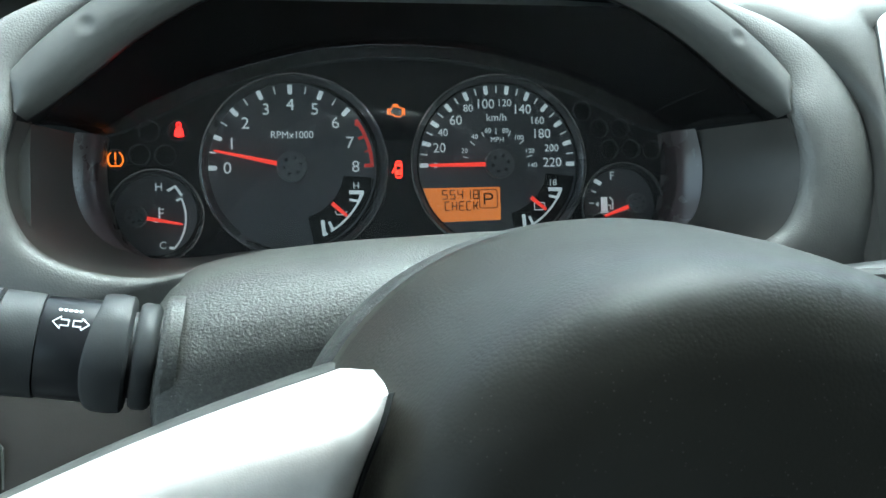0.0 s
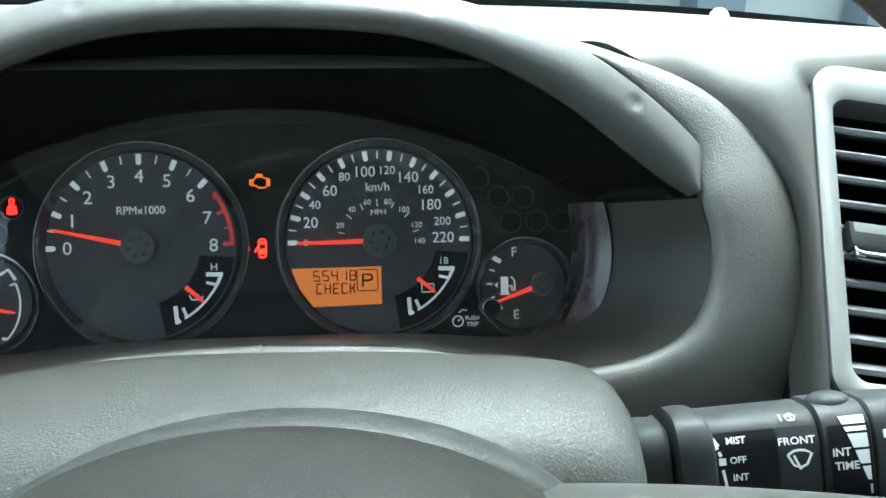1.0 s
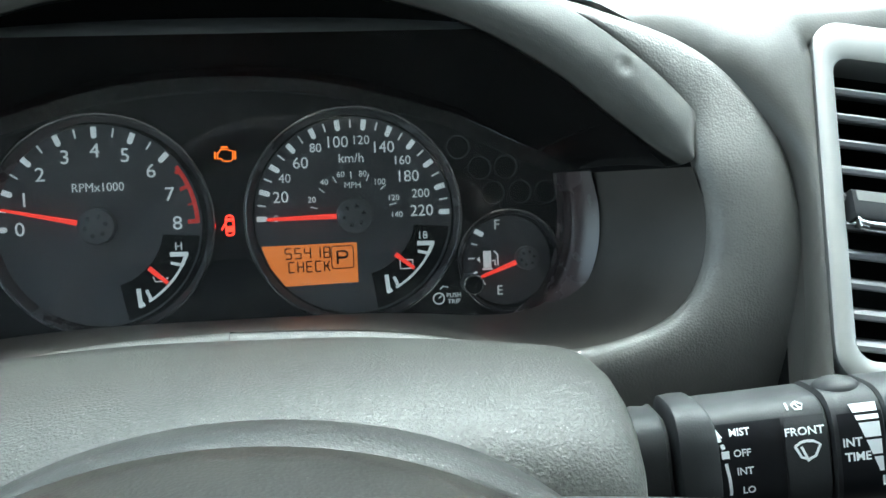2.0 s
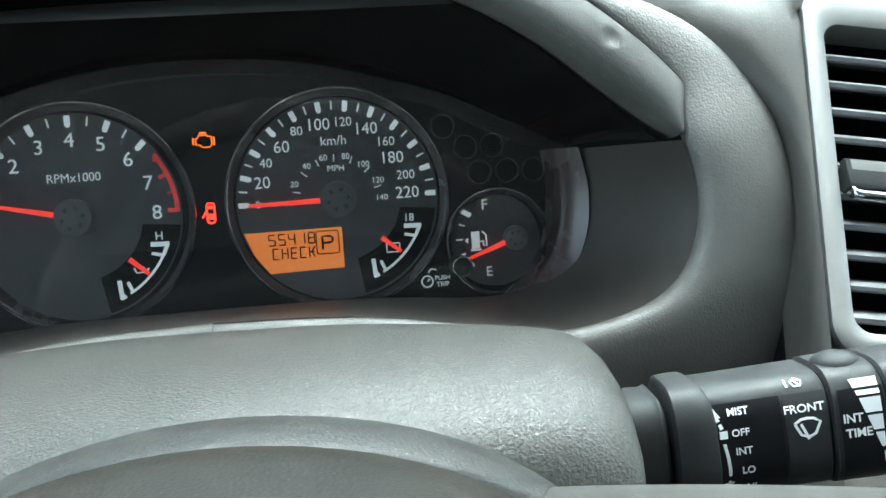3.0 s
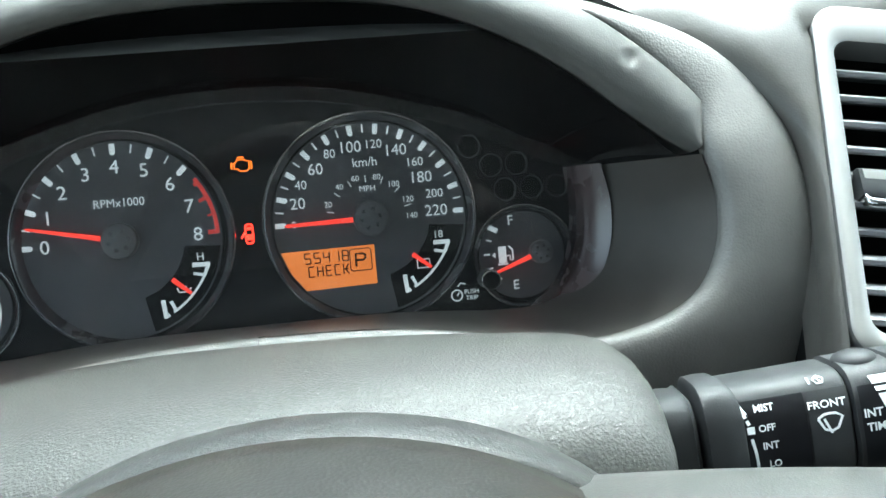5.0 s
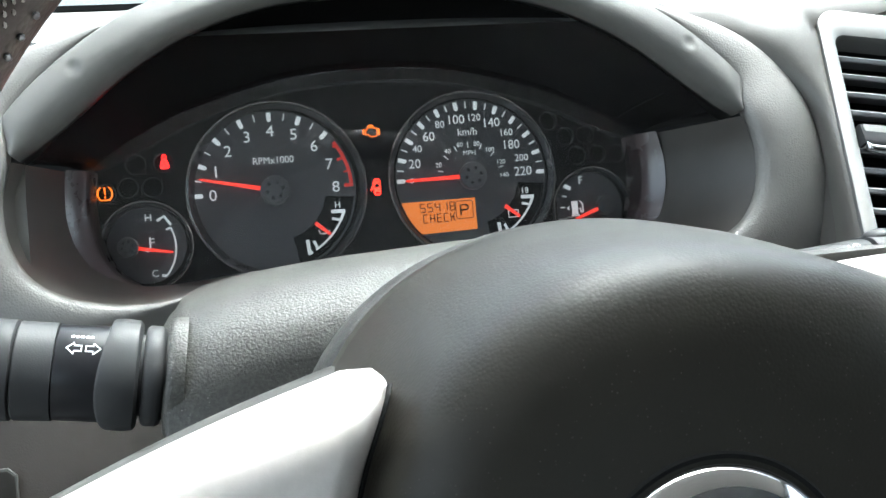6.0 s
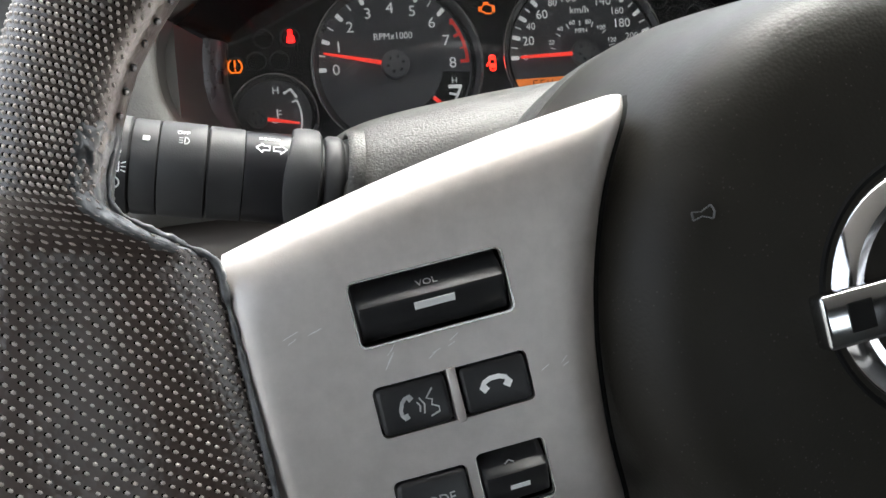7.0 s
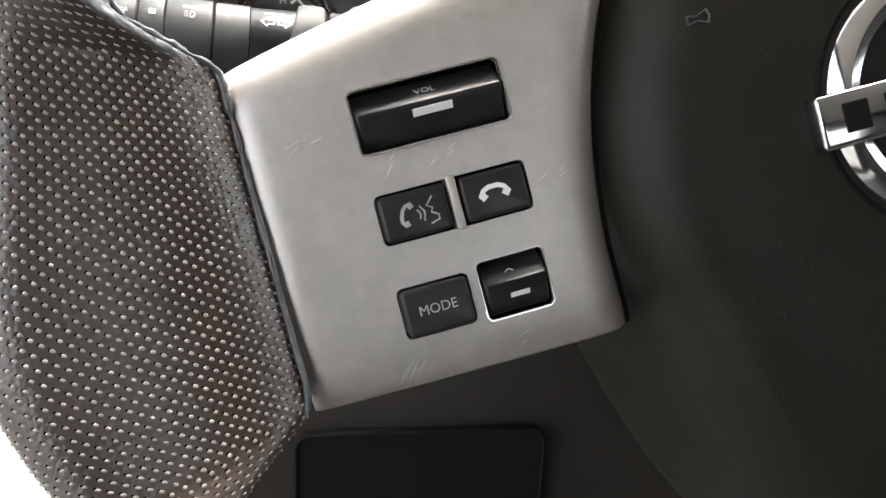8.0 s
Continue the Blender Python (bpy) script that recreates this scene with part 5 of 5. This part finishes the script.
# left: lamp and turn-signal stalk
LS = stalk_frame((-160, -186, -81), (-1, -0.1, 0.17))
lamp_stalk = thing("lamp_stalk", "black turn-signal and lamp stalk with white symbols", "stalk switch", (-168, -187, -80))
part("socket", barrel([(0, -8), (15, -8), (15.2, 1.5), (16.6, 2.2), (17.4, 3.6), (17.4, 7.2), (16.4, 8.4), (14, 8.8), (13.8, 11), (0, 11)]), M_STALK, lamp_stalk, "stepped black boot", m=LS)
part("mouth_rim", barrel([(17.4, -5), (17.6, -0.5), (18.3, 0.7), (19.2, 0.9), (20.2, 0.2), (20.8, -1.4), (21.0, -5)]), M_SHROUD, shroud, "rounded rim of the stalk opening", m=LS.copy())
part("collar", lobed(barrel([(0, 9.8), (17.6, 9.8), (18.9, 10.8), (19.3, 14.4), (19.0, 18.6), (18.4, 19.8), (16.6, 20.4), (14.0, 20.6)]), 16.5, 3.6, 1, 14), M_STALK, lamp_stalk, "grey collar", m=LS)
lbody = part("body", barrel([(14, 16), (16.6, 18.5), (16.2, 36), (15.9, 36.6)]), M_GLOSS, lamp_stalk, m=LS)
part("sleeve", barrel([(15.0, 36.6), (16.6, 36.9), (16.6, 48.4), (16.0, 49)]), M_STALK, lamp_stalk, "grey sleeve", m=LS)
fog = part("fog_ring", barrel([(15.8, 49.2), (16.9, 49.8), (16.9, 64.6), (16.4, 65.2)]), M_STALK, lamp_stalk, m=LS)
index = part("index_ring", barrel([(16.2, 65.4), (16.8, 65.8), (16.8, 73.6), (16.4, 74.2)]), M_STALK, lamp_stalk, m=LS)
end = part("end_knob", barrel([(16.2, 74.4), (17.2, 75.2), (17.2, 88), (16.4, 98), (12, 104), (0, 106)]), M_STALK, lamp_stalk, m=LS)


def on_left(name, bm, parent, r, mat=None):
    part(name, wrap(bm, LS, r, -1, lift=-3.2), mat or M_ICON, parent)


def arrow_left(u, v, k):
    s = [(0, 0), (2.3, 2.1), (2.3, 1.0), (4.6, 1.0), (4.6, -1.0), (2.3, -1.0), (2.3, -2.1)]
    return stroke([(u + k * a, v + b) for a, b in s], 0.42, 0.05, 0.2, closed=True)


on_left("arrow", arrow_left(-33.0, 12.8, 1), lbody, 16.4)
on_left("arrow", arrow_left(-22.4, 12.8, -1), lbody, 16.4)
on_left("mark", joined(*[stroke([(-32 + 1.5 * i, 17.6), (-31 + 1.5 * i, 17.6)], 0.9, 0.05, 0.2) for i in range(5)]), lbody, 16.4)
on_left("letters", letters("OFF", 1.7, -57.6, 16.0, 0.05, thick=0.12), fog, 17.0)
fog_bits = joined(stroke([(-59.4, 13.4), (-57.6, 13.4)], 0.4, 0, 0.15), stroke([(-59.4, 12.0), (-57.6, 12.0)], 0.4, 0, 0.15), stroke([(-59.4, 10.6), (-57.6, 10.6)], 0.4, 0, 0.15), stroke(arc(1.9, 85, -85, -56.8, 12.0, 8) + [(-56.8, 10.2)], 0.5, 0, 0.15), stroke([(-56.8, 13.8), (-56.8, 10.2)], 0.5, 0, 0.15))
fog_bits.transform(Matrix.Translation((-57.4, 12.4, 0)) @ Matrix.Diagonal((0.75, 0.75, 1, 1)) @ Matrix.Translation((57.4, -12.0, 0)))
on_left("fog_sign", fog_bits, fog, 17.0, M_ICONDIM)
on_left("index_mark", slab([(-70.6, 11), (-68.4, 11), (-68.4, 13), (-70.6, 13)], 0, 0.15), index, 16.9)
on_left("letters", letters("OFF", 2.2, -80.2, 11.0, 0.05, thick=0.12), end, 17.3)
on_left("letters", letters("AUTO", 2.2, -81.2, 6.0, 0.05, thick=0.12), end, 17.3)
sides = []
for e in (-1, 1):
    c = -80 + e * 2.6
    bow = [(c - e * 1.7 * math.cos(radians(a)), 0.9 + 1.7 * math.sin(radians(a))) for a in range(-90, 91, 30)]
    sides += [stroke(bow, 0.45, 0, 0.15), stroke([(c, -0.8), (c, 2.6)], 0.45, 0, 0.15)]
    sides += [stroke([(c + e * 0.7, 0.9 + k * 1.1), (c + e * 2.3, 0.9 + k * 1.7)], 0.35, 0, 0.15) for k in (-1, 0, 1)]
on_left("lamp_sign", joined(*sides), end, 17.3)
on_left("lamp_sign", joined(stroke(arc(1.9, 85, -85, -79, -4.6, 8), 0.5, 0, 0.15), stroke([(-79, -2.8), (-79, -6.4)], 0.5, 0, 0.15), *[stroke([(-84, -3.4 - 0.8 * k), (-80.4, -3.4 - 0.8 * k)], 0.35, 0, 0.15) for k in range(4)]), end, 17.3)

# ---- cabin shell and ground (metres, upright) ----
def solid(name, x0, x1, y0, y1, z0, z1, mat, m=None, label="", kind="structure", category="", cutters=()):
    bm = box(x0 * 1000, x1 * 1000, y0 * 1000, y1 * 1000, z0 * 1000, z1 * 1000, 0 if cutters else 6)
    if cutters:
        bm = cut(bm, [box(*[q * 1000 for q in c]) for c in cutters])
    bm.transform(Matrix.Scale(MM, 4))
    me = bpy.data.meshes.new(name)
    bmesh.ops.recalc_face_normals(bm, faces=bm.faces)
    bm.to_mesh(me)
    bm.free()
    me.materials.append(mat)
    ob = new(name, me)
    if m is not None:
        ob.matrix_world = m
    return tagged(ob, label, category, "", kind)


solid("ground", -60, 60, -60, 60, -0.1, 0.0, M_GROUND, label="pale concrete yard outside the vehicle", category="ground")
solid("floor", -0.45, 1.12, -1.9, 0.55, 0.38, 0.45, M_FLOORMAT, label="dark grey carpeted cabin floor", category="floor")
solid("ceiling", -0.62, 1.12, -1.9, -0.25, 1.62, 1.68, M_SHELL, label="light grey cabin roof lining", category="ceiling")
# Out of view; the opening is added and sized to light the wheel's front.
solid("wall_rear", -0.62, 1.12, -1.95, -1.9, 0.38, 1.66, M_TRIM, label="unseen dark rear wall, small opening added to light the wheel", category="wall", cutters=[(-0.05, 0.6, -2.1, -1.8, 1.19, 1.44)])
solid("wall_side", 1.12, 1.17, -1.9, 0.55, 0.38, 1.66, M_TRIM, label="dark far door side with a window", category="wall", cutters=[(1.0, 1.3, -0.85, 0.2, 1.08, 1.56)])
solid("wall_door", -0.67, -0.62, -1.9, 0.3, 0.38, 1.66, M_TRIM, label="dark body side with the open doorway", category="wall", cutters=[(-0.8, -0.5, -1.25, 0.2, 0.5, 1.58)])
solid("wall_front", -0.5, 1.12, 0.5, 0.55, 0.38, 1.08, M_BLACK, label="dark bulkhead under the windscreen", category="wall")
solid("pillar_near", -0.66, -0.58, -0.04, 0.04, -0.02, 0.86, M_SHELL, m=pose(0, 0.44, 1.1, 51), label="grey windscreen pillar", category="pillar")
solid("pillar_far", 1.08, 1.16, -0.04, 0.04, -0.02, 0.86, M_SHELL, m=pose(0, 0.44, 1.1, 51), label="grey windscreen pillar", category="pillar")
solid("backdrop", -12, 14, 9, 9.3, 0, 3.2, M_WALLPAINT, label="pale wall across the yard", category="wall")
for x in (2.2, 3.4, 5.2):
    solid("backdrop", x, x + 0.5, 8.4, 8.9, 0, 2.0, M_STEEL, label="blue-grey steel post before the wall", category="post")
sensor = thing("light_sensor", "small pale plastic light sensor dome on the dashboard", "sensor", (306, 303, 186))
part("dome", lathe([(0, 9), (4, 8.4), (7, 6), (8.6, 2.5), (9, 0), (9, -6)], 28), M_SHELL, sensor, m=Matrix.Translation((306, 303, 188)))
screen = solid("window_1", -0.6, 1.1, -0.003, 0.003, 0.0, 0.84, M_GLASS, m=pose(0, 0.44, 1.1, 51), label="clear raked windscreen", category="window")
screen.visible_shadow = False
gasket = [[DASH @ (Vector((x, y, 99 + 0.33 * 322 + d - SLOPE * max(x - 50, 0) ** 2)) * MM) for y, d in ((318, 0), (318, 5), (326, 7), (334, 5), (334, 0))] for x in range(-460, 900, 40)]
gm = bpy.data.meshes.new("trim")
gbm = loft(gasket)
gbm.to_mesh(gm)
gbm.free()
gm.materials.append(M_BLACK)
tagged(new("trim", gm), "black windscreen gasket along the dashboard", "trim", "", "structure")
